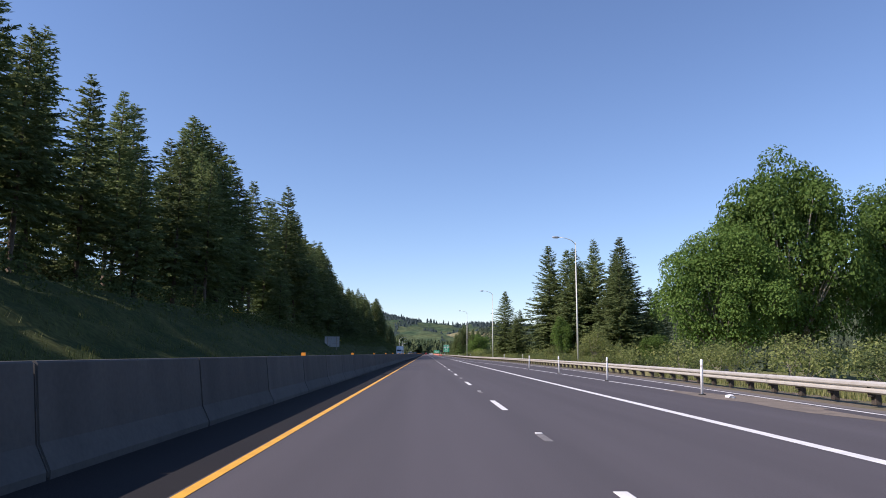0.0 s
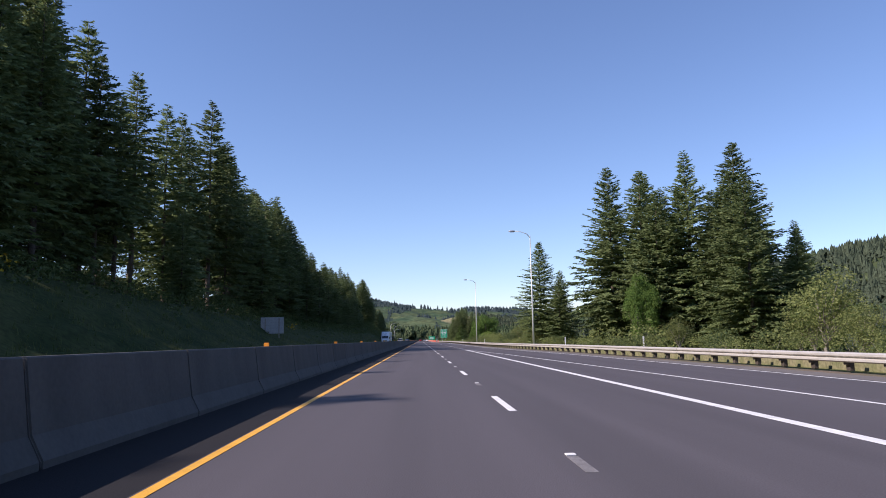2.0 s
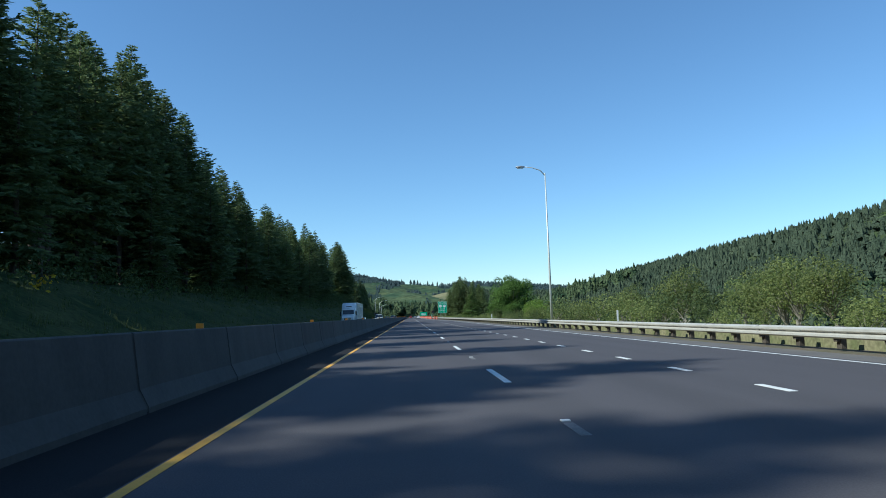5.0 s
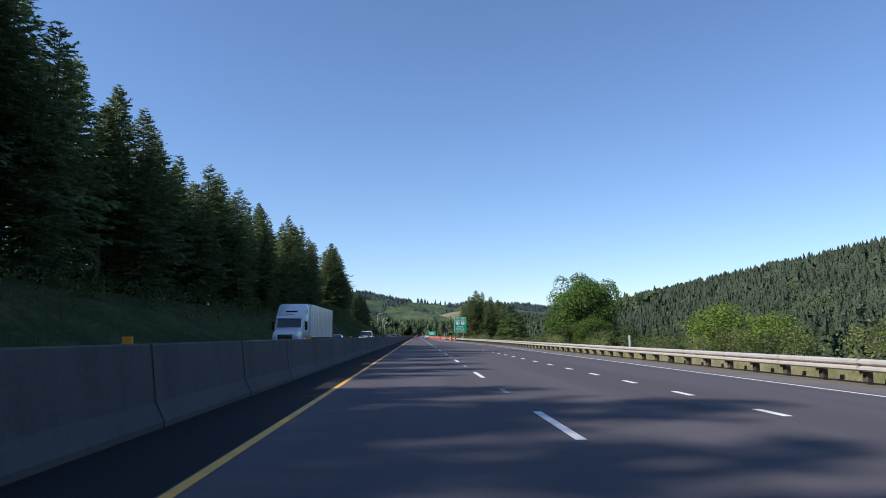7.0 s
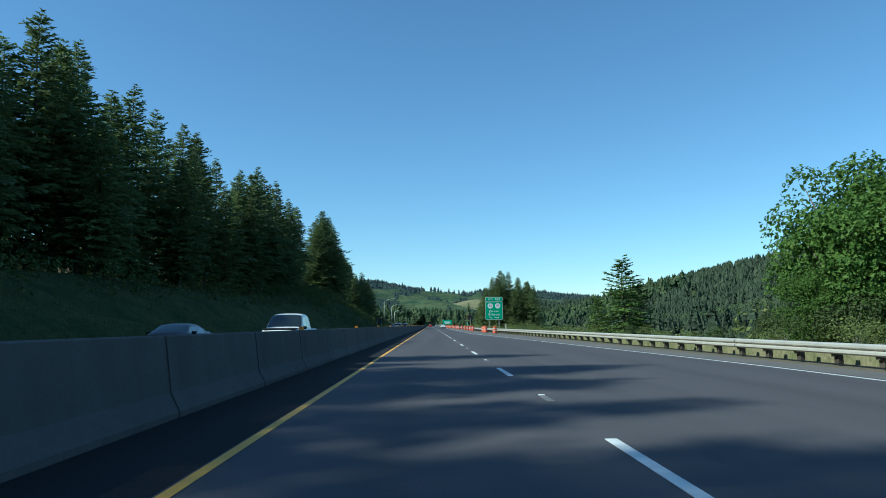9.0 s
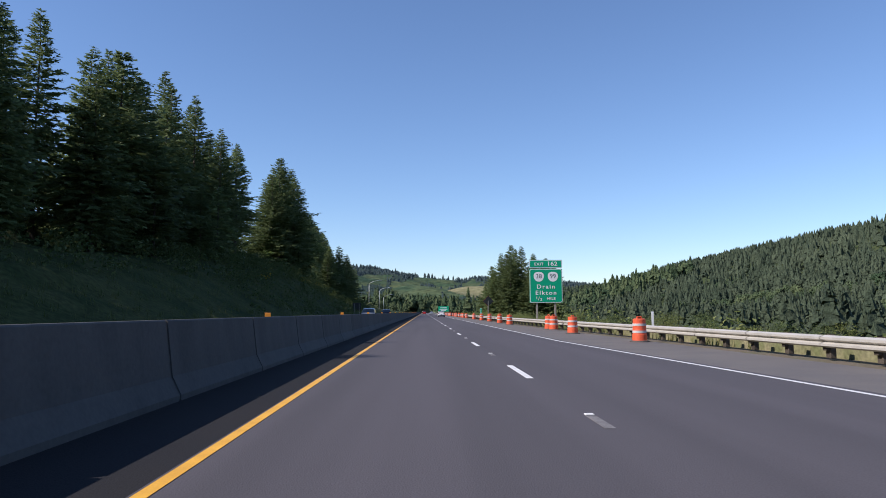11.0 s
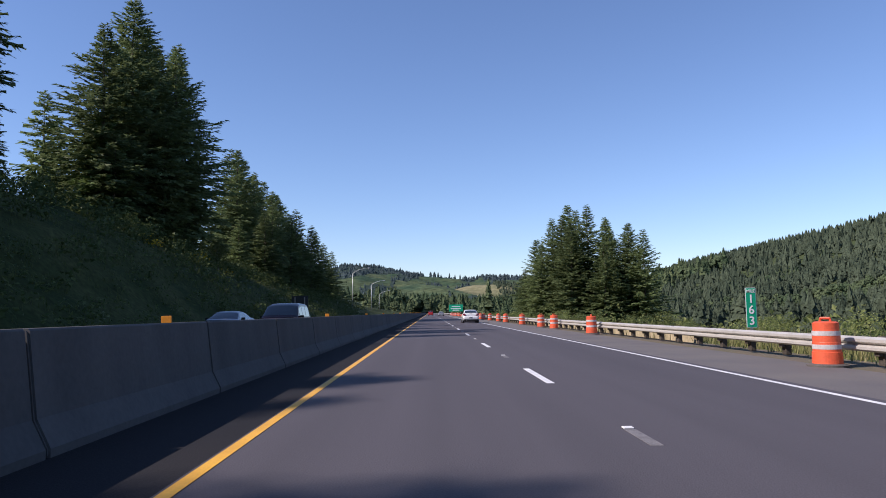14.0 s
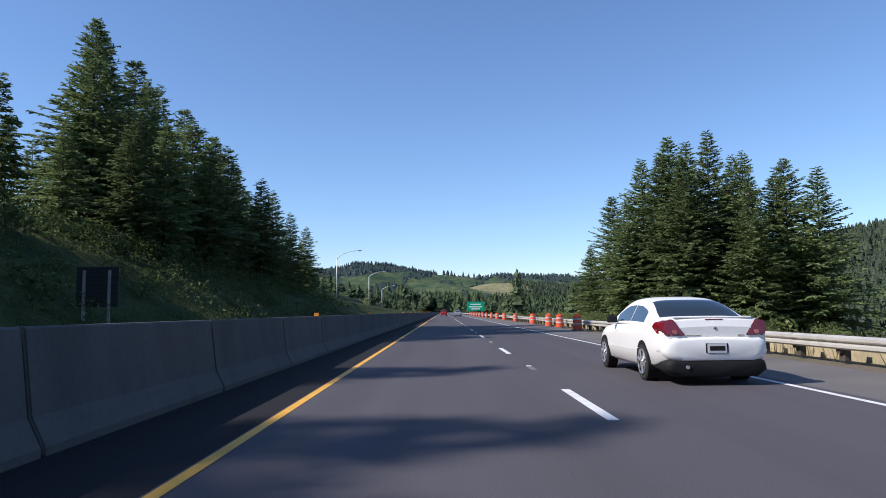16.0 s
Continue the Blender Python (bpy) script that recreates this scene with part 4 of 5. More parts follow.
# Guardrail
def w_beam_mesh(length):
    prof = [(0.0, 0.0), (-0.02, 0.015), (-0.10, 0.045), (-0.10, 0.10), (-0.005, 0.145), (-0.005, 0.165), (-0.10, 0.205), (-0.10, 0.265), (-0.02, 0.30), (0.0, 0.31)]
    back = [(x + 0.006, z) for x, z in reversed(prof)]
    bm = extrude_profile(bmesh.new(), prof + back, 0, length)
    bmesh.ops.recalc_face_normals(bm, faces=bm.faces)
    me = bpy.data.meshes.new("rail")
    bm.to_mesh(me)
    bm.free()
    me.materials.append(STEEL)
    return me


RAIL_TOP = 0.60
guardrail = thing("guardrail", "galvanised steel guardrail on dark timber posts beside the shoulder", "guardrail")
beam = w_beam_mesh(3.87)
bm = box(bmesh.new(), -0.075, 0.075, -0.1, 0.1, -0.5, 0.02, 0.012)
post_me = bpy.data.meshes.new("post")
bm.to_mesh(post_me)
bm.free()
post_me.materials.append(POST_WOOD)
bm = box(bmesh.new(), -0.17, -0.075, -0.075, 0.075, -0.33, 0.0, 0.01)
block_me = bpy.data.meshes.new("block")
bm.to_mesh(block_me)
bm.free()
block_me.materials.append(POST_WOOD)
rest_v, rest_f = [], []
for k in range(-4, 370):
    y = k * 1.905
    x = rail_x(y)
    turn = -math.degrees(math.atan2(rail_x(y + 1) - rail_x(y - 1), 2))
    if k % 2 == 0:
        x2 = rail_x(y + 3.81)
        shared("rail", beam, guardrail, pose(x - 0.17, y - 0.03, RAIL_TOP - 0.30, 0, 0, -math.degrees(math.atan2(x2 - x, 3.81))))
    if k < 296:
        p = shared("post", post_me, guardrail, pose(x, y, RAIL_TOP, 0, 0, turn) @ Matrix.Diagonal((1, 1, 1.15, 1)))
        shared("block", block_me, p)
far = bmesh.new()
for k in range(296, 560):
    y = k * 1.905
    x = rail_x(y)
    box(far, x - 0.075, x + 0.075, y - 0.1, y + 0.1, 0.0, RAIL_TOP + 0.02)
tagged(part("far_posts", far, POST_WOOD, guardrail), kind="stuff")
shared("rail", w_beam_mesh(360), guardrail, pose(rail_x(710) - 0.17, 370 * 1.905, RAIL_TOP - 0.30))

# Traffic drums
def make_drum():
    e = thing("traffic_drum", "orange plastic traffic drum with white reflective bands and rubber foot", "traffic drum", "traffic drums")
    part("foot", tube(bmesh.new(), [(0, 0, 0), (0, 0, 0.035), (0, 0, 0.06)], [0.40, 0.40, 0.31], 24), DUSTY_RUBBER, e)
    bm = bmesh.new()
    zs = [0.05, 0.30, 0.31, 0.50, 0.51, 0.70, 0.71, 0.90, 0.93]
    rs = [0.295, 0.285, 0.27, 0.27, 0.265, 0.265, 0.25, 0.25, 0.20]
    tube(bm, [(0, 0, z) for z in zs], rs, 36)
    part("barrel", bm, ORANGE, e, smooth=False)
    for z in (0.36, 0.64):
        part("band", tube(bmesh.new(), [(0, 0, z), (0, 0, z + 0.095)], [0.2745 if z < 0.5 else 0.2695] * 2, 36), BAND_WHITE, e, "dusty white reflective band")
    bm = bmesh.new()
    tube(bm, [(-0.1, 0, 0.92), (-0.09, 0, 1.0), (0.09, 0, 1.0), (0.1, 0, 0.92)], [0.03] * 4, 6)
    part("handle", bm, ORANGE, e)
    return e


drum = make_drum()
DRUMS = [(8.5, 383.9), (8.1, 394.6), (8.45, 402.2), (8.5, 403.9), (7.85, 420.8), (7.85, 429.8)]
DRUMS += [(8.0, y) for y in (442.5, 454.2, 469.2)] + [(8.1, y) for y in (490.6, 501.5, 507.0, 517.4, 531.5, 539.4, 562.3, 568.5, 573.6, 583.4, 598, 612.9, 625, 637, 650, 662, 675, 688, 700, 714, 728)]
drum.matrix_world = pose(8.1, 551.0, -0.004)
drng = random.Random(3)
for x, y in DRUMS:
    copy_thing(drum, pose(x + drng.uniform(-0.05, 0.05), y, -0.004, 0, 0, drng.uniform(0, 360)))


# Signs
def text_mesh(body, size, mat, bold=0.0, space=1.0):
    cu = bpy.data.curves.new("letters", "FONT")
    cu.body, cu.size, cu.align_x, cu.align_y = body, size, "CENTER", "CENTER"
    cu.extrude, cu.offset, cu.space_character = 0.004, bold, space
    ob = bpy.data.objects.new("letters", cu)
    scene.collection.objects.link(ob)
    dg = bpy.context.evaluated_depsgraph_get()
    dg.update()
    me = bpy.data.meshes.new_from_object(ob.evaluated_get(dg))
    bpy.data.objects.remove(ob)
    me.materials.clear()
    me.materials.append(mat)
    return me


def rounded(bm, x0, x1, z0, z1, r, y0, y1, seg=6):
    out = []
    for cx, cz, a0 in ((x1 - r, z1 - r, 0), (x0 + r, z1 - r, 90), (x0 + r, z0 + r, 180), (x1 - r, z0 + r, 270)):
        out += [(cx + r * math.cos(radians(a0 + 90 * i / seg)), cz + r * math.sin(radians(a0 + 90 * i / seg))) for i in range(seg + 1)]
    return extrude_profile(bm, out, y0, y1)


def letters(body, size, mat, parent, x, z, y=-0.075, sx=1.0, bold=0.0, space=1.0):
    return shared("lettering", text_mesh(body, size, mat, bold, space), parent, pose(x, y, z, 90, 0, 0) @ Matrix.Diagonal((sx, 1, 1, 1)))


def exit_sign():
    e = thing("exit_sign", "green motorway exit sign with white letters on two grey timber posts", "road sign", at=(12.42, 427.0, 0))
    for x in (-0.95, 0.95):
        part("post", box(bmesh.new(), x - 0.09, x + 0.09, 0.02, 0.17, -2.0, 5.4, 0.01), SIGN_WOOD, e, "grey timber sign post")
    panel = part("panel", rounded(bmesh.new(), -1.7, 1.7, 2.12, 5.62, 0.03, -0.045, 0.0), SIGN_GREEN, e, "green main sign panel")
    tab = part("panel", rounded(bmesh.new(), -1.7, 1.7, 5.70, 6.55, 0.08, -0.045, 0.0), SIGN_GREEN, e, "green exit number panel")
    for pan, z0, z1, r in ((panel, 2.12, 5.62, 0.22), (tab, 5.70, 6.55, 0.08)):
        bm = bmesh.new()
        rounded(bm, -1.685, 1.685, z0 + 0.015, z1 - 0.015, r, -0.055, -0.04)
        part("border", bm, SIGN_WHITE, pan, "white border")
        bm = bmesh.new()
        rounded(bm, -1.625, 1.625, z0 + 0.075, z1 - 0.075, r - 0.03, -0.062, -0.05)
        part("face", bm, SIGN_GREEN, pan)
    for x in (-0.62, 0.62):
        part("bracket", box(bmesh.new(), x - 0.05, x + 0.05, -0.02, 0.03, 5.55, 5.8), SIGN_BACK, e)
    letters("EXIT", 0.40, SIGN_WHITE, tab, -0.70, 6.10, sx=1.05, bold=0.006, space=1.15)
    letters("162", 0.60, SIGN_WHITE, tab, 0.68, 6.13, sx=1.15, bold=0.009, space=1.08)
    for x, num in ((-0.73, "38"), (0.73, "99")):
        pts = []
        for i in range(36):
            a = 2 * math.pi * i / 36
            pts.append((x + 0.52 * math.copysign(abs(math.cos(a)) ** 0.82, math.cos(a)) * (1 + 0.15 * math.sin(a)), 4.80 + 0.50 * math.copysign(abs(math.sin(a)) ** 0.92, math.sin(a))))
        shield = part("shield", extrude_profile(bmesh.new(), pts, -0.070, -0.055), SIGN_WHITE, panel, "white route shield")
        letters(num, 0.64, BLACK_PAINT, panel, x, 4.84, y=-0.078, sx=0.95, bold=-0.004, space=1.1)
    letters("Drain", 0.60, SIGN_WHITE, panel, -0.02, 3.76, sx=1.1, bold=0.008, space=1.3)
    letters("Elkton", 0.60, SIGN_WHITE, panel, -0.02, 3.13, sx=1.1, bold=0.008, space=1.3)
    letters("1", 0.36, SIGN_WHITE, panel, -0.98, 2.62, bold=0.008)
    letters("/", 0.52, SIGN_WHITE, panel, -0.76, 2.54, bold=0.006)
    letters("2", 0.36, SIGN_WHITE, panel, -0.52, 2.46, bold=0.008)
    letters("MILE", 0.36, SIGN_WHITE, panel, 0.52, 2.53, sx=1.12, bold=0.010, space=1.1)
    return e


exit_sign()


def diamond_sign():
    e = thing("warning_sign", "dark back of a diamond warning sign on a timber post", "road sign", at=(9.9, 464.0, 0))
    part("post", box(bmesh.new(), -0.06, 0.06, 0.0, 0.12, -0.5, 3.3, 0.01), SIGN_WOOD, e)
    bm = box(bmesh.new(), -0.6, 0.6, -0.025, -0.005, -0.6, 0.6)
    bmesh.ops.rotate(bm, verts=bm.verts, matrix=Matrix.Rotation(radians(45), 3, "Y"))
    bmesh.ops.translate(bm, verts=bm.verts, vec=(0, 0, 2.88))
    panel = part("panel", bm, BLACK_PAINT, e, "dark back of the plywood panel")
    bm = box(bmesh.new(), -0.61, 0.61, -0.032, -0.026, -0.61, 0.61)
    bmesh.ops.rotate(bm, verts=bm.verts, matrix=Matrix.Rotation(radians(45), 3, "Y"))
    bmesh.ops.translate(bm, verts=bm.verts, vec=(0, 0.03, 2.88))
    part("sheeting", bm, ORANGE, panel, "orange sheeting edge")
    part("back_post", box(bmesh.new(), -0.045, 0.045, -0.075, -0.034, 1.2, 2.95, 0.008), SIGN_WOOD, e)
    e.rotation_euler[2] = radians(8)


def mile_marker():
    e = thing("mile_marker", "narrow green mile marker with white figures on a post", "road sign", at=(9.75, 476.2, 0))
    part("post", box(bmesh.new(), -0.03, 0.03, 0.0, 0.05, -0.4, 1.8), SIGN_BACK, e)
    panel = part("panel", rounded(bmesh.new(), -0.165, 0.165, 0.62, 1.86, 0.03, -0.012, 0.0), SIGN_WHITE, e, "white border of the panel")
    part("face", rounded(bmesh.new(), -0.15, 0.15, 0.635, 1.845, 0.025, -0.017, -0.01), SIGN_GREEN, panel, "green face")
    letters("MILE", 0.13, SIGN_WHITE, panel, 0, 1.75, y=-0.022, bold=0.003)
    for i, c in enumerate("163"):
        letters(c, 0.36, SIGN_WHITE, panel, 0, 1.50 - 0.34 * i, y=-0.022, bold=0.006)


def sign_back(x, y, z0, z1, w, label, rows, mat=SIGN_BACK):
    g = float(ground_z(x, y))
    e = thing("road_sign", label, "road sign", at=(x, y, 0))
    for px in (-w * 0.3, w * 0.3):
        part("post", box(bmesh.new(), px - 0.07, px + 0.07, -0.15, -0.02, g - 0.4, z1 - 0.2, 0.01), SIGN_WOOD, e)
    n = rows
    for i in range(n):
        a, b = z0 + (z1 - z0) * i / n, z0 + (z1 - z0) * (i + 1) / n
        part("panel", box(bmesh.new(), -w / 2, w / 2, 0.0, 0.03, a + 0.004, b - 0.004, 0.003), mat, e, "flat sign plank")
        part("stiffener", box(bmesh.new(), -w / 2 + 0.1, w / 2 - 0.1, -0.04, -0.002, (a + b) / 2 - 0.03, (a + b) / 2 + 0.03), mat, e)


def curb_wall(y0, y1, mat, label):
    ys = np.arange(y0, y1 + 0.1, 3.0)
    prof = [(-0.07, -0.2), (-0.07, 0.30), (-0.05, 0.33), (0.07, 0.33), (0.09, 0.30), (0.09, -0.2)]
    verts, faces = [], []
    for y in ys:
        verts += [(rail_x(y) + 0.72 + x, y, z) for x, z in prof]
    n = len(prof)
    for i in range(len(ys) - 1):
        for j in range(n):
            faces.append((i * n + j, i * n + (j + 1) % n, (i + 1) * n + (j + 1) % n, (i + 1) * n + j))
    faces += [tuple(range(n)), tuple(range((len(ys) - 1) * n, len(ys) * n))]
    tagged(new("curb_wall", mesh_of("curb_wall", verts, faces, [mat])), label, "wall", kind="structure")


MOSSY = material("mossy_concrete", (0.15, 0.16, 0.075), 0.95, vary=0.35, scale=1.5, fine=9, bump=0.6, tint=(0.26, 0.235, 0.14), spec=0.08)
TAN_WALL = material("weathered_tan_concrete", (0.46, 0.38, 0.24), 0.95, vary=0.25, scale=0.8, fine=6, bump=0.5, tint=(0.30, 0.26, 0.16), spec=0.08)
curb_wall(40, 394, MOSSY, "low mossy concrete kerb wall behind the guardrail posts")
curb_wall(480, 640, TAN_WALL, "low weathered tan concrete kerb wall behind the guardrail posts")
diamond_sign()
mile_marker()
sign_back(-24.4, 180.3, 2.75, 5.45, 3.8, "bare aluminium back of a large road sign on the bank", 6)
sign_back(-19.8, 559.0, 1.7, 4.0, 2.4, "dark back of a road sign beside the far shoulder", 5, BLACK_PAINT)
far_panel = thing("exit_sign", "small green overhead-style exit sign far along the road", "road sign", at=(11.5, 765.0, 0))
part("post", box(bmesh.new(), -2.2, -2.0, 0.02, 0.2, -0.4, 4.5), SIGN_WOOD, far_panel)
part("post", box(bmesh.new(), 2.0, 2.2, 0.02, 0.2, -0.4, 4.5), SIGN_WOOD, far_panel)
panel = part("panel", rounded(bmesh.new(), -3.1, 3.1, 1.5, 4.6, 0.2, -0.05, 0), SIGN_GREEN, far_panel)
for z, w in ((3.7, 3.8), (2.8, 4.6), (2.1, 3.0)):
    part("lettering", box(bmesh.new(), -w / 2, w / 2, -0.06, -0.045, z - 0.17, z + 0.17), SIGN_WHITE, panel, "white bar of lettering")


# Delineators, reflectors and small things
def make_delineator():
    e = thing("delineator_post", "slim white plastic delineator post on the gore", "delineator", "white delineator posts")
    part("foot", tube(bmesh.new(), [(0, 0, -0.004), (0, 0, 0.04)], [0.12, 0.10], 12), RUBBER, e)
    part("post", tube(bmesh.new(), [(0, 0, 0.03), (0, 0, 1.05), (0, 0, 1.10)], [0.045, 0.045, 0.03], 10), SIGN_WHITE, e, smooth=True)
    part("band", tube(bmesh.new(), [(0, 0, 0.85), (0, 0, 0.93)], [0.047, 0.047], 10), STEEL, e, "grey reflective band")
    return e


post = make_delineator()
post.matrix_world = pose(8.55, 21.5, 0, 0, 1.5, 0)
for x, y in [(8.5, 32.6), (8.5, 44.4), (8.45, 57.0)]:
    copy_thing(post, pose(x, y, 0, 0, drng.uniform(-2, 2), 0))
small = thing("marker_post", "small white marker post behind the guardrail", "delineator", "marker posts")
part("post", box(bmesh.new(), -0.055, 0.055, -0.01, 0.01, -0.2, 1.05, 0.004), SIGN_WHITE, small)
part("stake", box(bmesh.new(), -0.02, 0.02, 0.012, 0.03, -0.6, 0.6), STEEL, small)
small.matrix_world = pose(15.4, 137.0, 0.2)
for x, y in [(12.6, 268.0), (10.4, 388.0), (15.6, 112.0), (13.2, 205.0)]:
    copy_thing(small, pose(x, y, 0.15))

AMBER = material("amber_reflector", (0.85, 0.30, 0.02), 0.4, vary=0.08)
bm = box(bmesh.new(), -0.07, 0.07, -0.02, 0.02, 0.0, 0.10, 0.006)
refl = bpy.data.meshes.new("reflector")
bm.to_mesh(refl)
bm.free()
refl.materials.append(AMBER)
for k in range(-28, 20):
    ob = shared("barrier_reflector", refl, None, pose(BAR_X + drng.uniform(-0.02, 0.02), 449.4 + 15.24 * k, 1.138, 0, 0, drng.uniform(-8, 8)))
    tagged(ob, "amber reflector on top of the concrete barrier", "reflector", "barrier reflectors")
bm = box(bmesh.new(), -0.055, 0.055, -0.05, 0.05, 0.0, 0.018, 0.008)
stud = bpy.data.meshes.new("stud")
bm.to_mesh(stud)
bm.free()
stud.materials.append(WHITE_LINE)
bm = box(bmesh.new(), -0.06, 0.06, -0.95, -0.06, -0.003, 0.0045)
groove = bpy.data.meshes.new("groove")
bm.to_mesh(groove)
bm.free()
groove.materials.append(material("ground_asphalt", (0.20, 0.19, 0.19), 0.9, vary=0.25, scale=6, fine=60, bump=0.3, tint=(0.13, 0.125, 0.125)))
for k in range(-1, 52):
    ob = shared("road_stud", stud, None, pose(LANE + 0.0, 3.40 + 12.192 * k + 7.62, 0.0))
    tagged(ob, "small white raised road stud with a worn grey groove", "road stud", "road studs")
    shared("groove", groove, ob)
r = random.Random(9)
bm = bmesh.new()
bmesh.ops.create_icosphere(bm, subdivisions=2, radius=0.16)
for v in bm.verts:
    v.co *= r.uniform(0.7, 1.25)
    v.co.z = max(v.co.z * 0.6, -0.02) + 0.02
litter = part("plastic_bag", bm, SIGN_WHITE)
litter.matrix_world = pose(8.85, 20.2, 0)
tagged(litter, "crumpled white plastic bag lying on the gore", "litter")
DIRT = material("gore_dirt", (0.20, 0.165, 0.13), 0.95, vary=0.3, scale=2, fine=20, bump=0.5, tint=(0.13, 0.11, 0.09))
verts, faces = [(0, 0, 0)], []
for i in range(40):
    a = 2 * math.pi * i / 40
    q = 1 + 0.25 * math.sin(3 * a + 1) + 0.12 * math.sin(7 * a)
    verts.append((0.75 * math.cos(a) * q, 5.0 * math.sin(a) * q, 0))
    faces.append((0, i + 1, (i + 1) % 40 + 1))
patch = new("dirt_patch", mesh_of("dirt_patch", verts, faces, [DIRT]))
patch.matrix_world = pose(8.9, 19.0, 0.004)
tagged(patch, "thin fan of dry brown dirt on the asphalt gore", "dirt", kind="structure")

# Vehicles
WHITE_PAINT = material("white_car_paint", (0.80, 0.80, 0.78), 0.25, vary=0.03, scale=1, fine=8, bump=0.0)
RED_PAINT = material("red_car_paint", (0.45, 0.02, 0.02), 0.25, vary=0.05, scale=1, fine=8, bump=0.0)
SILVER_PAINT = material("silver_car_paint", (0.42, 0.43, 0.45), 0.3, 0.5, vary=0.04, scale=1, fine=8, bump=0.0)
MAROON_PAINT = material("dark_maroon_car_paint", (0.035, 0.012, 0.018), 0.22, vary=0.05, scale=1, fine=8, bump=0.0)
BLACK_PLASTIC = material("black_plastic", (0.012, 0.012, 0.013), 0.7, vary=0.15, spec=0.25)
DARK_GLASS = glass("tinted_glass", (0.02, 0.028, 0.03))
RED_GLASS = glass("red_lamp_glass", (0.17, 0.004, 0.010), 0.12)
CLEAR_GLASS = glass("clear_lamp_glass", (0.55, 0.57, 0.6), 0.1)
LENS_GLASS = glass("pink_lamp_lens", (0.42, 0.16, 0.17), 0.15)
CHROME = material("chrome", (0.75, 0.75, 0.76), 0.15, 1.0, vary=0.03, bump=0.0)
ALLOY = material("alloy_rim", (0.55, 0.56, 0.57), 0.35, 0.8, vary=0.08, bump=0.0)
SEAT_FABRIC = material("light_seat_fabric", (0.45, 0.43, 0.40), 0.9)


def loft(stations, power=0.0):
    """Car body skin from stations of (y, half width, bottom, shoulder, deck height)."""
    bm = bmesh.new()
    rings = []
    for y, w, zb, zs, zt in stations:
        half = [(0, zb), (w * 0.80, zb), (w * 0.95, zb + 0.08), (w, zb + (zs - zb) * 0.45), (w * 0.99, zb + (zs - zb) * 0.75), (w * 0.955, zs), (w * 0.85, zs + (zt - zs) * 0.75), (w * 0.5, zt), (0, zt + 0.012)]
        ring = [(x, z) for x, z in half] + [(-x, z) for x, z in reversed(half[1:-1])]
        rings.append([bm.verts.new((x, y, z)) for x, z in ring])
    n = len(rings[0])
    for a, b in zip(rings, rings[1:]):
        for i in range(n):
            bm.faces.new((a[i], a[(i + 1) % n], b[(i + 1) % n], b[i]))
    bm.faces.new(rings[0])
    bm.faces.new(rings[-1])
    return bm


def cabin_point(c, y, v):
    """A point on the greenhouse: v runs from the belt line (0) up the side and over to the middle of the roof (1)."""
    zt = float(np.interp(y, [q[0] for q in c["top"]], [q[1] for q in c["top"]]))
    full = max(q[1] for q in c["top"]) - c["zb"]
    h = max(zt - c["zb"], 0.01)
    r = min(0.11, 0.45 * h)
    zs = c["zb"] + h - r
    xs = c["wb"] - (c["wb"] - c["wt"]) * (zs - c["zb"]) / full
    if v < 0.6:
        z = c["zb"] + (h - r) * v / 0.6
        return Vector((c["wb"] - (c["wb"] - c["wt"]) * (z - c["zb"]) / full, y, z))
    a = (v - 0.6) / 0.4 * math.pi / 2
    return Vector((xs * math.cos(a) ** 0.55 if a < 1.57 else 0.0, y, zs + r * math.sin(a)))


def cabin_patch(c, y0, y1, v0, v1, out, ny=10, nv=8, side=1, across=False):
    """A piece of the greenhouse's skin, lifted off it by out; across: mirrored over the middle as one pane."""
    bm = bmesh.new()
    vs = [v0 + (v1 - v0) * j / nv for j in range(nv + 1)]
    cols = [(1, v) for v in vs] + ([(-1, v) for v in reversed(vs[:-1])] if across else [])
    grid = []
    for i in range(ny + 1):
        y = y0 + (y1 - y0) * i / ny
        row = []
        for m, v in cols:
            p = cabin_point(c, y, v)
            dy = cabin_point(c, y + 0.02, v) - cabin_point(c, y - 0.02, v)
            dv = cabin_point(c, y, min(v + 0.02, 1)) - cabin_point(c, y, max(v - 0.02, 0))
            n = dy.cross(dv)
            n = n.normalized() if n.length > 1e-9 else Vector((0, 0, 1))
            if n.z < 0:
                n = -n
            p = p + n * out
            row.append(bm.verts.new((p.x * m * side, p.y, p.z)))
        grid.append(row)
    for a, b in zip(grid, grid[1:]):
        for j in range(len(a) - 1):
            bm.faces.new((a[j], a[j + 1], b[j + 1], b[j]))
    bmesh.ops.remove_doubles(bm, verts=bm.verts, dist=1e-5)
    return bm


def quad_panel(corners, out, thick=0.012):
    """A thin curved-edged pane on a quad, proud of it by out."""
    a, b, c, d = [Vector(p) for p in corners]
    n = (b - a).cross(d - a).normalized()
    bm = bmesh.new()
    lo = [bm.verts.new(p + n * (out - thick)) for p in (a, b, c, d)]
    hi = [bm.verts.new(p + n * out) for p in (a, b, c, d)]
    bm.faces.new(hi)
    for i in range(4):
        bm.faces.new((lo[i], lo[(i + 1) % 4], hi[(i + 1) % 4], hi[i]))
    bm.faces.new(lo)
    return bm


def blend(a, b, u):
    return tuple(p + (q - p) * u for p, q in zip(a, b))


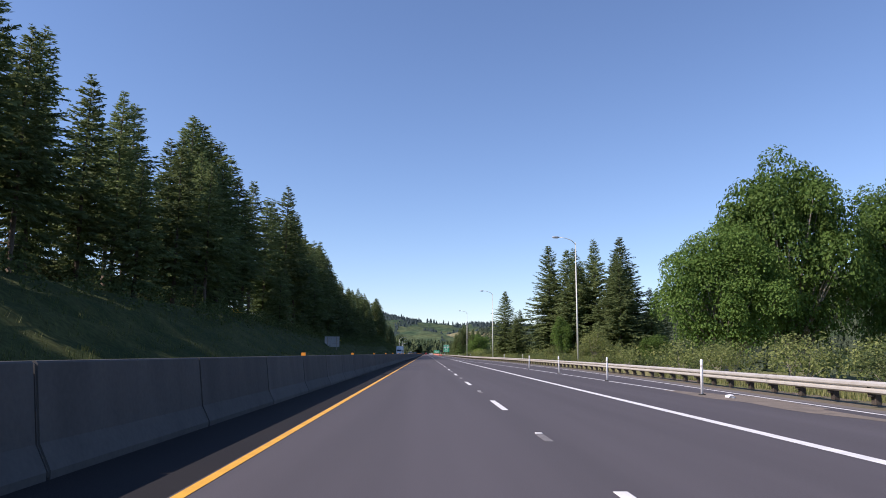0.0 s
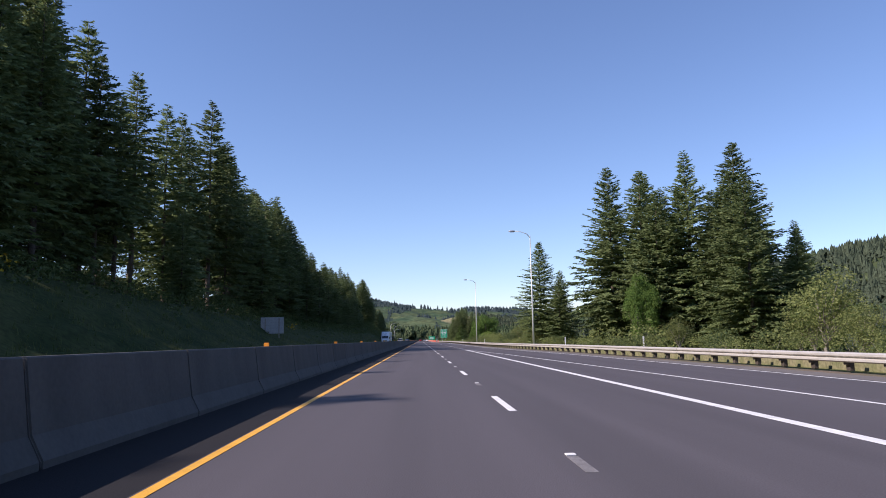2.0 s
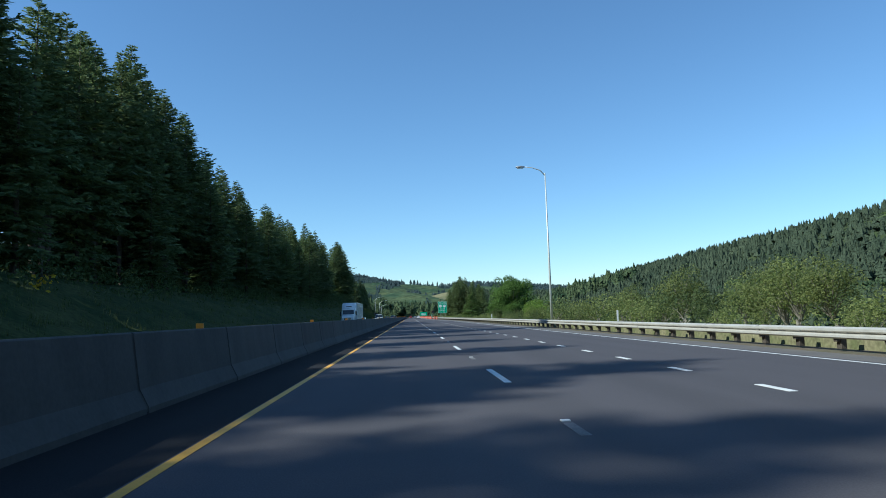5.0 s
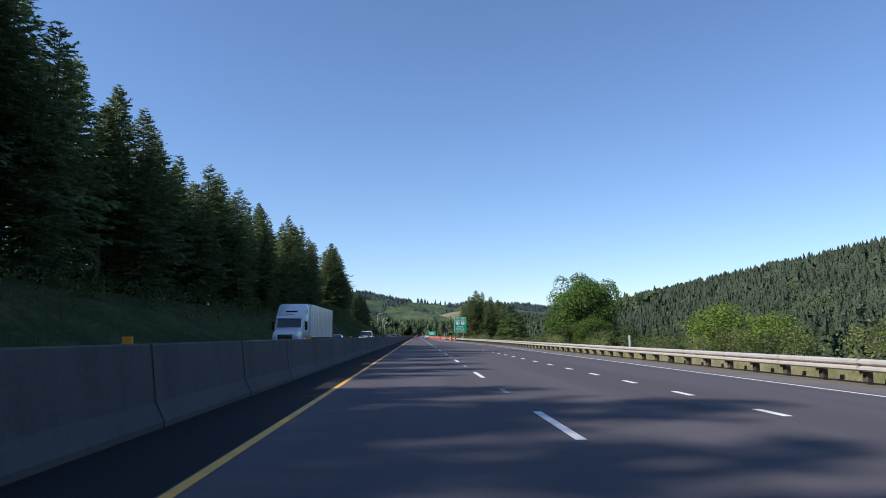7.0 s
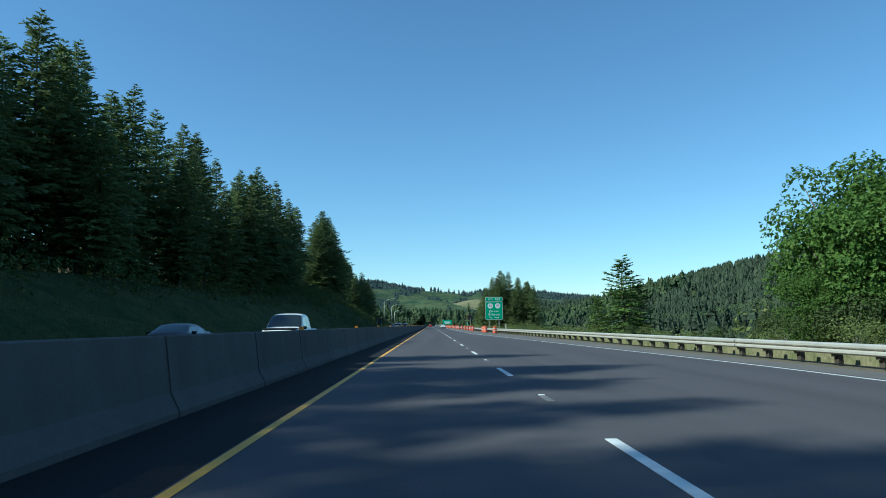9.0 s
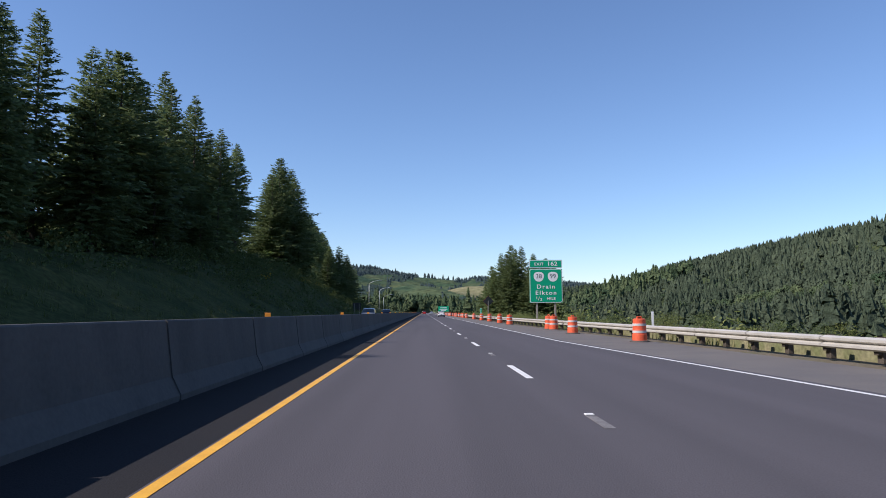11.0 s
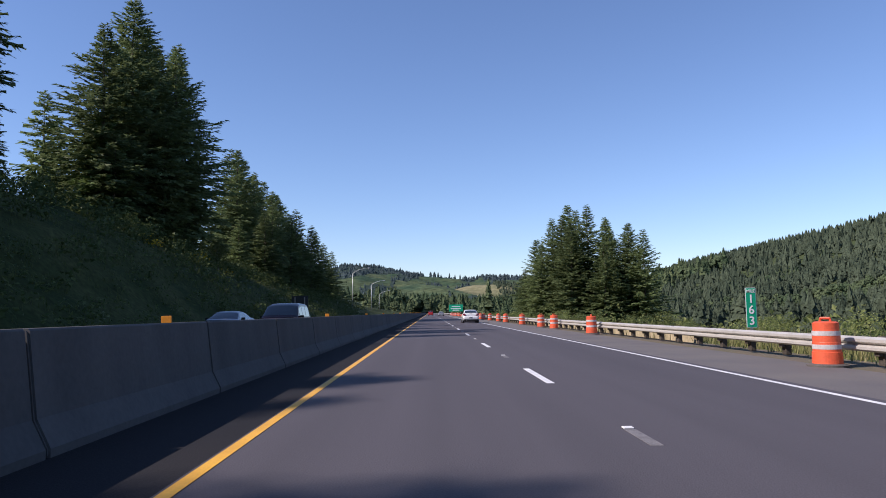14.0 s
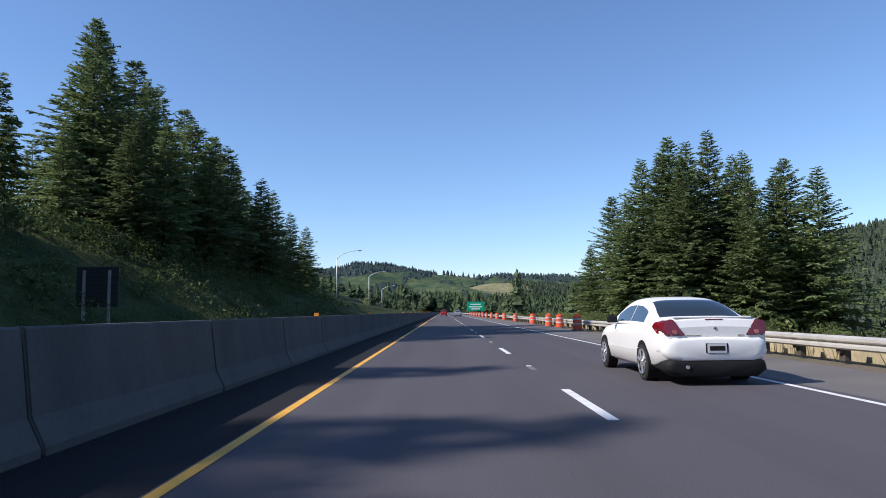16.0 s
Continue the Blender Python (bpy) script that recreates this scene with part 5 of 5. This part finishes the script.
def wheel(parent, x, y, r=0.325, w=0.21):
    side = 1 if x > 0 else -1
    ty = part("wheel", tube(bmesh.new(), [(x - w / 2, y, r), (x - w / 2 + 0.03, y, r), (x + w / 2 - 0.03, y, r), (x + w / 2, y, r)], [r - 0.03, r, r, r - 0.03], 24), RUBBER, parent, "black rubber tyre")
    xo = x + side * (w / 2 + 0.002)
    part("rim", tube(bmesh.new(), [(xo - side * 0.02, y, r), (xo, y, r)], [r * 0.66, r * 0.63], 24), BLACK_PLASTIC, ty)
    bm = bmesh.new()
    for k in range(6):
        a = 2 * math.pi * k / 6 + 0.3
        tube(bm, [(xo + side * 0.004, y + math.cos(a) * r * 0.1, r + math.sin(a) * r * 0.1), (xo + side * 0.004, y + math.cos(a) * r * 0.64, r + math.sin(a) * r * 0.64)], [0.030, 0.026], 5)
    tube(bm, [(xo, y, r), (xo + side * 0.010, y, r)], [0.06, 0.05], 10)
    ring = [(xo + side * 0.006, y + math.cos(q) * r * 0.65, r + math.sin(q) * r * 0.65) for q in (2 * math.pi * k / 24 for k in range(25))]
    tube(bm, ring, [0.014] * 25, 5, cap=False)
    part("spokes", bm, ALLOY, ty, "six-spoke alloy wheel")


def make_car(name, label, paint, stations, cab, wheels, at, turn=0.0, trunk=True, group="", lights_y=0.0):
    e = thing(name, label, "car", group, at, turn)
    body = part("body", loft(stations), paint, e, smooth=True)
    body.data.polygons.foreach_set("use_smooth", [abs(p.normal.y) < 0.93 for p in body.data.polygons])
    y0, y1 = cab["top"][0][0], cab["top"][-1][0]
    B = dict(cab, y0=y0, y1=y1)
    part("cabin", cabin_patch(cab, y0, y1, 0, 1, 0.0, 30, 14, across=True), paint, e, smooth=True)
    part("rear_window", cabin_patch(cab, *cab["rear"], 0.78, 1.0, 0.006, across=True), DARK_GLASS, e, "dark tinted rear window", smooth=True)
    part("windscreen", cabin_patch(cab, *cab["front"], 0.70, 1.0, 0.006, across=True), DARK_GLASS, e, "dark windscreen", smooth=True)
    for s in (-1, 1):
        for ya, yb in cab["sides"]:
            part("side_window", cabin_patch(cab, ya, yb, 0.07, 0.53, 0.006, side=s), DARK_GLASS, e, "dark side window", smooth=True)
        part("mirror", box(bmesh.new(), s * 0.95 - 0.1, s * 0.95 + 0.1, B["y1"] - 0.66, B["y1"] - 0.54, B["zb"] + 0.0, B["zb"] + 0.14, 0.03), BLACK_PLASTIC, e, "black door mirror")
        for wy in wheels:
            part("wheel_arch", tube(bmesh.new(), [(s * 0.70, wy, 0.35), (s * (stations[3][1] + 0.008), wy, 0.345)], [0.365, 0.352], 32), BLACK_PLASTIC, e, "dark wheel arch")
            wheel(e, s * (stations[3][1] - 0.09), wy)
        part("side_trim", box(bmesh.new(), min(s * stations[3][1], s * (stations[3][1] + 0.012)), max(s * stations[3][1], s * (stations[3][1] + 0.012)), wheels[0] + 0.5, wheels[1] - 0.5, 0.50, 0.545, 0.004), paint, e)
        for hy in (wheels[0] + 0.75, wheels[0] + 1.7):
            part("door_handle", box(bmesh.new(), s * (stations[3][1] - 0.02) - 0.02, s * (stations[3][1] - 0.02) + 0.02, hy, hy + 0.2, 0.80, 0.835, 0.008), paint, e)
    return e


SEDAN = [(0.0, 0.74, 0.40, 0.88, 0.94), (0.04, 0.83, 0.38, 0.98, 1.05), (0.14, 0.865, 0.34, 1.00, 1.095), (0.45, 0.89, 0.26, 1.01, 1.095), (0.9, 0.90, 0.20, 0.995, 1.06), (1.4, 0.905, 0.20, 0.975, 1.02), (2.4, 0.905, 0.20, 0.95, 0.99), (3.3, 0.90, 0.20, 0.92, 0.97), (3.9, 0.885, 0.20, 0.86, 0.91), (4.4, 0.84, 0.22, 0.74, 0.79), (4.68, 0.74, 0.25, 0.62, 0.66), (4.78, 0.58, 0.32, 0.54, 0.57)]
SEDAN_CAB = {"top": [(0.52, 1.06), (0.68, 1.13), (0.95, 1.26), (1.25, 1.375), (1.6, 1.445), (2.05, 1.47), (2.45, 1.455), (2.75, 1.38), (3.1, 1.21), (3.4, 1.04), (3.5, 0.99)], "wb": 0.84, "wt": 0.58, "zb": 0.975, "rear": (0.64, 1.36), "front": (2.72, 3.36), "sides": ((1.12, 1.98), (2.03, 2.98))}


def white_sedan():
    e = make_car("sedan_car", "clean white four-door saloon car with red tail lights on the asphalt", WHITE_PAINT, SEDAN, SEDAN_CAB, (1.02, 3.84), (4.27, 531.0, 0))
    # rear end
    for s in (-1, 1):
        bm = bmesh.new()
        back = [(0.47, -0.030, 0.80), (0.79, -0.008, 0.80), (0.852, 0.022, 0.91), (0.82, 0.030, 1.035), (0.67, 0.010, 1.075)]
        flank = [(0.70, 0.20, 0.81), (0.888, 0.22, 0.83), (0.905, 0.42, 0.94), (0.892, 0.32, 1.02), (0.74, 0.22, 1.06)]
        ra, rb = [bm.verts.new((s * x, y, z)) for x, y, z in back], [bm.verts.new((s * x, y, z)) for x, y, z in flank]
        for i in range(5):
            bm.faces.new((ra[i], ra[(i + 1) % 5], rb[(i + 1) % 5], rb[i]))
        bm.faces.new(ra)
        bm.faces.new(rb)
        bmesh.ops.recalc_face_normals(bm, faces=bm.faces)
        bmesh.ops.bevel(bm, geom=list(bm.edges), offset=0.014, segments=3, affect="EDGES")
        lamp_part = part("tail_light", bm, RED_GLASS, e, "red wrap-round tail light")
        part("reversing_lens", tube(bmesh.new(), [(s * 0.66, -0.036, 0.862), (s * 0.66, 0.03, 0.862)], [0.036, 0.036], 16), LENS_GLASS, lamp_part, "clear round lens")
    part("bumper", loft([(-0.055, 0.64, 0.42, 0.68, 0.72), (-0.04, 0.75, 0.40, 0.71, 0.75), (0.0, 0.82, 0.385, 0.73, 0.77), (0.06, 0.850, 0.38, 0.73, 0.77), (0.30, 0.868, 0.40, 0.70, 0.74)]), WHITE_PAINT, e, "white rear bumper", smooth=True)
    part("lower_valance", loft([(-0.045, 0.66, 0.17, 0.40, 0.43), (-0.03, 0.76, 0.15, 0.40, 0.43), (0.03, 0.82, 0.14, 0.40, 0.43), (0.25, 0.835, 0.14, 0.40, 0.42), (0.62, 0.82, 0.16, 0.38, 0.40)]), BLACK_PLASTIC, e, "black lower bumper valance", smooth=True)
    part("spoiler", box(bmesh.new(), -0.64, 0.64, 0.075, 0.17, 1.082, 1.108, 0.010), WHITE_PAINT, e, "slim boot-lid spoiler")
    part("boot_recess", box(bmesh.new(), -0.19, 0.19, -0.060, 0.05, 0.51, 0.69, 0.02), BLACK_PLASTIC, e, "dark number-plate recess")
    plate = part("number_plate", box(bmesh.new(), -0.155, 0.155, -0.070, -0.058, 0.525, 0.675, 0.004), CLEAR_GLASS, e, "pale number plate")
    part("plate_bar", box(bmesh.new(), -0.12, 0.12, -0.075, -0.068, 0.565, 0.635), BLACK_PLASTIC, plate, "dark bar")
    part("badge", tube(bmesh.new(), [(0, -0.012, 0.92), (0, 0.02, 0.92)], [0.026, 0.026], 3), RED_GLASS, e, "small red badge")
    part("badge_bar", box(bmesh.new(), -0.46, -0.24, -0.006, 0.01, 0.800, 0.812), CHROME, e)
    part("badge_bar", box(bmesh.new(), 0.36, 0.46, -0.006, 0.01, 0.796, 0.816), CHROME, e)
    part("brake_light", box(bmesh.new(), -0.14, 0.14, 0.030, 0.06, 1.055, 1.070), RED_GLASS, e, "slim high brake light")
    part("exhaust", tube(bmesh.new(), [(-0.48, -0.065, 0.30), (-0.48, 0.25, 0.30)], [0.03, 0.03], 12), SIGN_BACK, e, "dull exhaust tip")
    for x in (-0.36, 0.36):
        part("head_restraint", box(bmesh.new(), x - 0.12, x + 0.12, 1.30, 1.36, 1.02, 1.22, 0.03), SEAT_FABRIC, e, "pale head restraint behind the glass")
    return e


white_sedan()
SUV = [(0.0, 0.80, 0.40, 0.95, 1.0), (0.06, 0.86, 0.34, 1.02, 1.07), (0.2, 0.90, 0.30, 1.05, 1.1), (0.6, 0.92, 0.28, 1.06, 1.1), (1.5, 0.93, 0.28, 1.06, 1.1), (2.6, 0.93, 0.28, 1.05, 1.09), (3.4, 0.93, 0.28, 1.04, 1.09), (4.0, 0.91, 0.28, 0.99, 1.05), (4.5, 0.86, 0.30, 0.88, 0.94), (4.7, 0.76, 0.36, 0.72, 0.78)]
SUV_CAB = {"top": [(0.06, 1.1), (0.14, 1.5), (0.3, 1.72), (0.6, 1.79), (1.5, 1.81), (2.4, 1.78), (2.8, 1.68), (3.2, 1.36), (3.5, 1.1)], "wb": 0.87, "wt": 0.70, "zb": 1.05, "rear": (0.09, 0.3), "front": (2.75, 3.38), "sides": ((0.35, 1.2), (1.27, 2.05), (2.12, 2.85))}
PICKUP = [(0.0, 0.90, 0.50, 1.05, 1.08), (0.05, 0.95, 0.45, 1.10, 1.12), (0.2, 0.97, 0.40, 1.12, 1.14), (1.0, 0.98, 0.40, 1.12, 1.14), (2.2, 0.98, 0.40, 1.12, 1.14), (3.4, 0.98, 0.40, 1.12, 1.15), (4.4, 0.98, 0.40, 1.12, 1.17), (5.1, 0.97, 0.42, 1.08, 1.16), (5.6, 0.94, 0.45, 1.0, 1.08), (5.75, 0.86, 0.5, 0.9, 0.98)]
PICKUP_CAB = {"top": [(1.95, 1.15), (2.0, 1.6), (2.15, 1.86), (2.6, 1.93), (3.4, 1.93), (3.8, 1.86), (4.2, 1.5), (4.55, 1.15)], "wb": 0.92, "wt": 0.74, "zb": 1.12, "rear": (1.98, 2.12), "front": (3.78, 4.45), "sides": ((2.2, 2.95), (3.02, 3.95))}


def dress_front(e, length, z, paint):
    for s in (-1, 1):
        part("headlight", box(bmesh.new(), s * 0.62 - 0.16, s * 0.62 + 0.16, length - 0.16, length - 0.03, z - 0.08, z + 0.08, 0.03), CLEAR_GLASS, e, "clear headlight")
        part("tail_light", box(bmesh.new(), s * 0.74 - 0.10, s * 0.74 + 0.10, -0.015, 0.1, z + 0.02, z + 0.2, 0.03), RED_GLASS, e, "red tail light")
    part("grille", box(bmesh.new(), -0.44, 0.44, length - 0.12, length + 0.01, z - 0.12, z + 0.08, 0.02), BLACK_PLASTIC, e, "dark grille")


red = make_car("suv_car", "red estate car far ahead on the asphalt", RED_PAINT, SUV, SUV_CAB, (0.95, 3.75), (0.1, 722, 0))
dress_front(red, 4.7, 0.78, RED_PAINT)
ahead = make_car("sedan_car", "pale silver saloon car far along the asphalt road", SILVER_PAINT, SEDAN, SEDAN_CAB, (1.02, 3.84), (3.6, 690, 0))
dress_front(ahead, 4.76, 0.62, SILVER_PAINT)
dark_suv = make_car("suv_car", "dark maroon off-roader coming the other way behind the barrier", MAROON_PAINT, SUV, SUV_CAB, (0.95, 3.75), (-7.4, 491.2, 0), 180)
dress_front(dark_suv, 4.7, 0.78, MAROON_PAINT)
other = make_car("sedan_car", "silver saloon coming the other way beyond the barrier", SILVER_PAINT, SEDAN, SEDAN_CAB, (1.02, 3.84), (-11.1, 494.5, 0), 180)
dress_front(other, 4.76, 0.62, SILVER_PAINT)
silver = make_car("suv_car", "silver off-roader coming the other way behind the barrier", SILVER_PAINT, SUV, SUV_CAB, (0.95, 3.75), (-7.5, 450.5, 0), 180)
dress_front(silver, 4.7, 0.78, SILVER_PAINT)
pickup = make_car("pickup_truck", "white pickup truck with dark windscreen behind the barrier", WHITE_PAINT, PICKUP, PICKUP_CAB, (1.2, 4.75), (-7.5, 331.0, 0), 180)
part("load_bed", box(bmesh.new(), -0.82, 0.82, 0.12, 1.85, 1.10, 1.16, 0.01), BLACK_PLASTIC, pickup, "dark open load bed")
part("bonnet", box(bmesh.new(), -0.80, 0.80, 4.5, 5.6, 1.10, 1.19, 0.04), BLACK_PLASTIC, pickup, "dark bonnet")
dress_front(pickup, 5.72, 0.85, WHITE_PAINT)
low = make_car("sedan_car", "dark saloon coming the other way behind the barrier", MAROON_PAINT, SEDAN, SEDAN_CAB, (1.02, 3.84), (-11.1, 324.0, 0), 180)
dress_front(low, 4.76, 0.62, MAROON_PAINT)


def articulated_truck():
    """Nose at the origin, length along +y."""
    e = thing("articulated_truck", "white articulated lorry with ribbed box trailer beyond the barrier", "lorry", at=(-11.1, 284.6, 0))
    tractor = part("tractor", loft([(0.0, 0.95, 0.55, 1.35, 1.42), (0.15, 1.08, 0.45, 1.5, 1.6), (0.8, 1.12, 0.45, 1.62, 1.78), (1.7, 1.15, 0.45, 1.75, 1.95), (1.9, 1.18, 0.45, 1.8, 1.98)]), WHITE_PAINT, e, "white bonnet")
    bm = bmesh.new()
    side = [(1.55, 1.0), (1.60, 1.85), (2.05, 2.75), (2.25, 3.05), (3.4, 3.95), (3.9, 4.08), (5.0, 4.10), (5.0, 1.0)]
    a = [bm.verts.new((-1.2, y, z)) for y, z in side]
    b = [bm.verts.new((1.2, y, z)) for y, z in side]
    bm.faces.new(a)
    bm.faces.new(b)
    for i in range(len(side)):
        j = (i + 1) % len(side)
        bm.faces.new((a[i], a[j], b[j], b[i]))
    bmesh.ops.recalc_face_normals(bm, faces=bm.faces)
    bmesh.ops.bevel(bm, geom=list(bm.edges), offset=0.12, segments=3, affect="EDGES")
    part("sleeper_cab", bm, WHITE_PAINT, e, "white sleeper cab with roof fairing", smooth=True)
    part("windscreen", quad_panel([(-1.02, 1.66, 1.98), (1.02, 1.66, 1.98), (0.98, 2.05, 2.72), (-0.98, 2.05, 2.72)], 0.03), DARK_GLASS, e, "dark windscreen")
    part("sun_visor", quad_panel([(-1.08, 1.98, 2.74), (1.08, 1.98, 2.74), (1.08, 2.14, 2.94), (-1.08, 2.14, 2.94)], 0.06), WHITE_PAINT, e)
    g = part("grille", box(bmesh.new(), -0.62, 0.62, -0.03, 0.1, 0.72, 1.36, 0.03), BLACK_PLASTIC, e, "dark slatted grille")
    for i in range(6):
        part("slat", box(bmesh.new(), -0.6, 0.6, -0.05, -0.02, 0.78 + 0.095 * i, 0.82 + 0.095 * i), CHROME, g)
    part("bumper", box(bmesh.new(), -1.18, 1.18, -0.08, 0.35, 0.30, 0.62, 0.06), WHITE_PAINT, e)
    for s in (-1, 1):
        part("headlight", box(bmesh.new(), s * 0.86 - 0.18, s * 0.86 + 0.18, -0.02, 0.35, 0.95, 1.25, 0.06), CLEAR_GLASS, e)
        part("side_window", box(bmesh.new(), min(s * 1.19, s * 1.215), max(s * 1.19, s * 1.215), 2.15, 3.0, 2.0, 2.65, 0.005), DARK_GLASS, e)
        part("sleeper_window", box(bmesh.new(), min(s * 1.19, s * 1.215), max(s * 1.19, s * 1.215), 3.6, 4.0, 2.1, 2.6, 0.005), DARK_GLASS, e)
        part("fairing_vent", box(bmesh.new(), min(s * 1.19, s * 1.212), max(s * 1.19, s * 1.212), 3.5, 3.9, 3.2, 3.6, 0.005), BLACK_PLASTIC, e)
        part("mirror", box(bmesh.new(), s * 1.42 - 0.1, s * 1.42 + 0.1, 1.9, 2.05, 1.75, 2.5, 0.04), BLACK_PLASTIC, e, "tall black wing mirror")
        part("mirror_arm", tube(bmesh.new(), [(s * 1.15, 2.1, 2.45), (s * 1.4, 1.98, 2.4)], [0.02, 0.02], 6), BLACK_PLASTIC, e)
        part("fairing", box(bmesh.new(), min(s * 1.05, s * 1.2), max(s * 1.05, s * 1.2), 2.4, 5.6, 0.45, 1.1, 0.04), WHITE_PAINT, e)
        for wy in (0.95, 5.2, 6.5, 18.5, 19.8):
            ty = part("wheel", tube(bmesh.new(), [(s * 0.9, wy, 0.5), (s * 1.2, wy, 0.5)], [0.5, 0.5], 20), RUBBER, e)
            part("rim", tube(bmesh.new(), [(s * 1.19, wy, 0.5), (s * 1.21, wy, 0.5)], [0.28, 0.26], 16), ALLOY, ty)
    for x in (-0.22, 0, 0.22):
        part("marker_light", box(bmesh.new(), x - 0.05, x + 0.05, 2.2, 2.32, 3.06, 3.12, 0.01), BLACK_PLASTIC, e)
    part("logo_bar", box(bmesh.new(), -0.45, 0.55, 2.55, 2.60, 3.32, 3.44), BLACK_PLASTIC, e, "dark shape of a company mark")
    trailer = part("trailer_box", box(bmesh.new(), -1.28, 1.28, 5.75, 21.6, 1.12, 4.12, 0.03), WHITE_PAINT, e, "white ribbed trailer box")
    for i in range(14):
        y = 6.3 + i * 1.15
        for s in (-1, 1):
            part("rib", box(bmesh.new(), min(s * 1.281, s * 1.296), max(s * 1.281, s * 1.296), y, y + 0.05, 1.25, 4.0), SILVER_PAINT, trailer, "dull vertical seam")
    part("underframe", box(bmesh.new(), -1.2, 1.2, 5.3, 21.4, 0.75, 1.12), BLACK_PLASTIC, e)
    part("trailer_mark", box(bmesh.new(), 1.286, 1.30, 11.5, 13.8, 2.2, 3.1), SILVER_PAINT, trailer, "grey shape of a company mark")
    return e


articulated_truck()
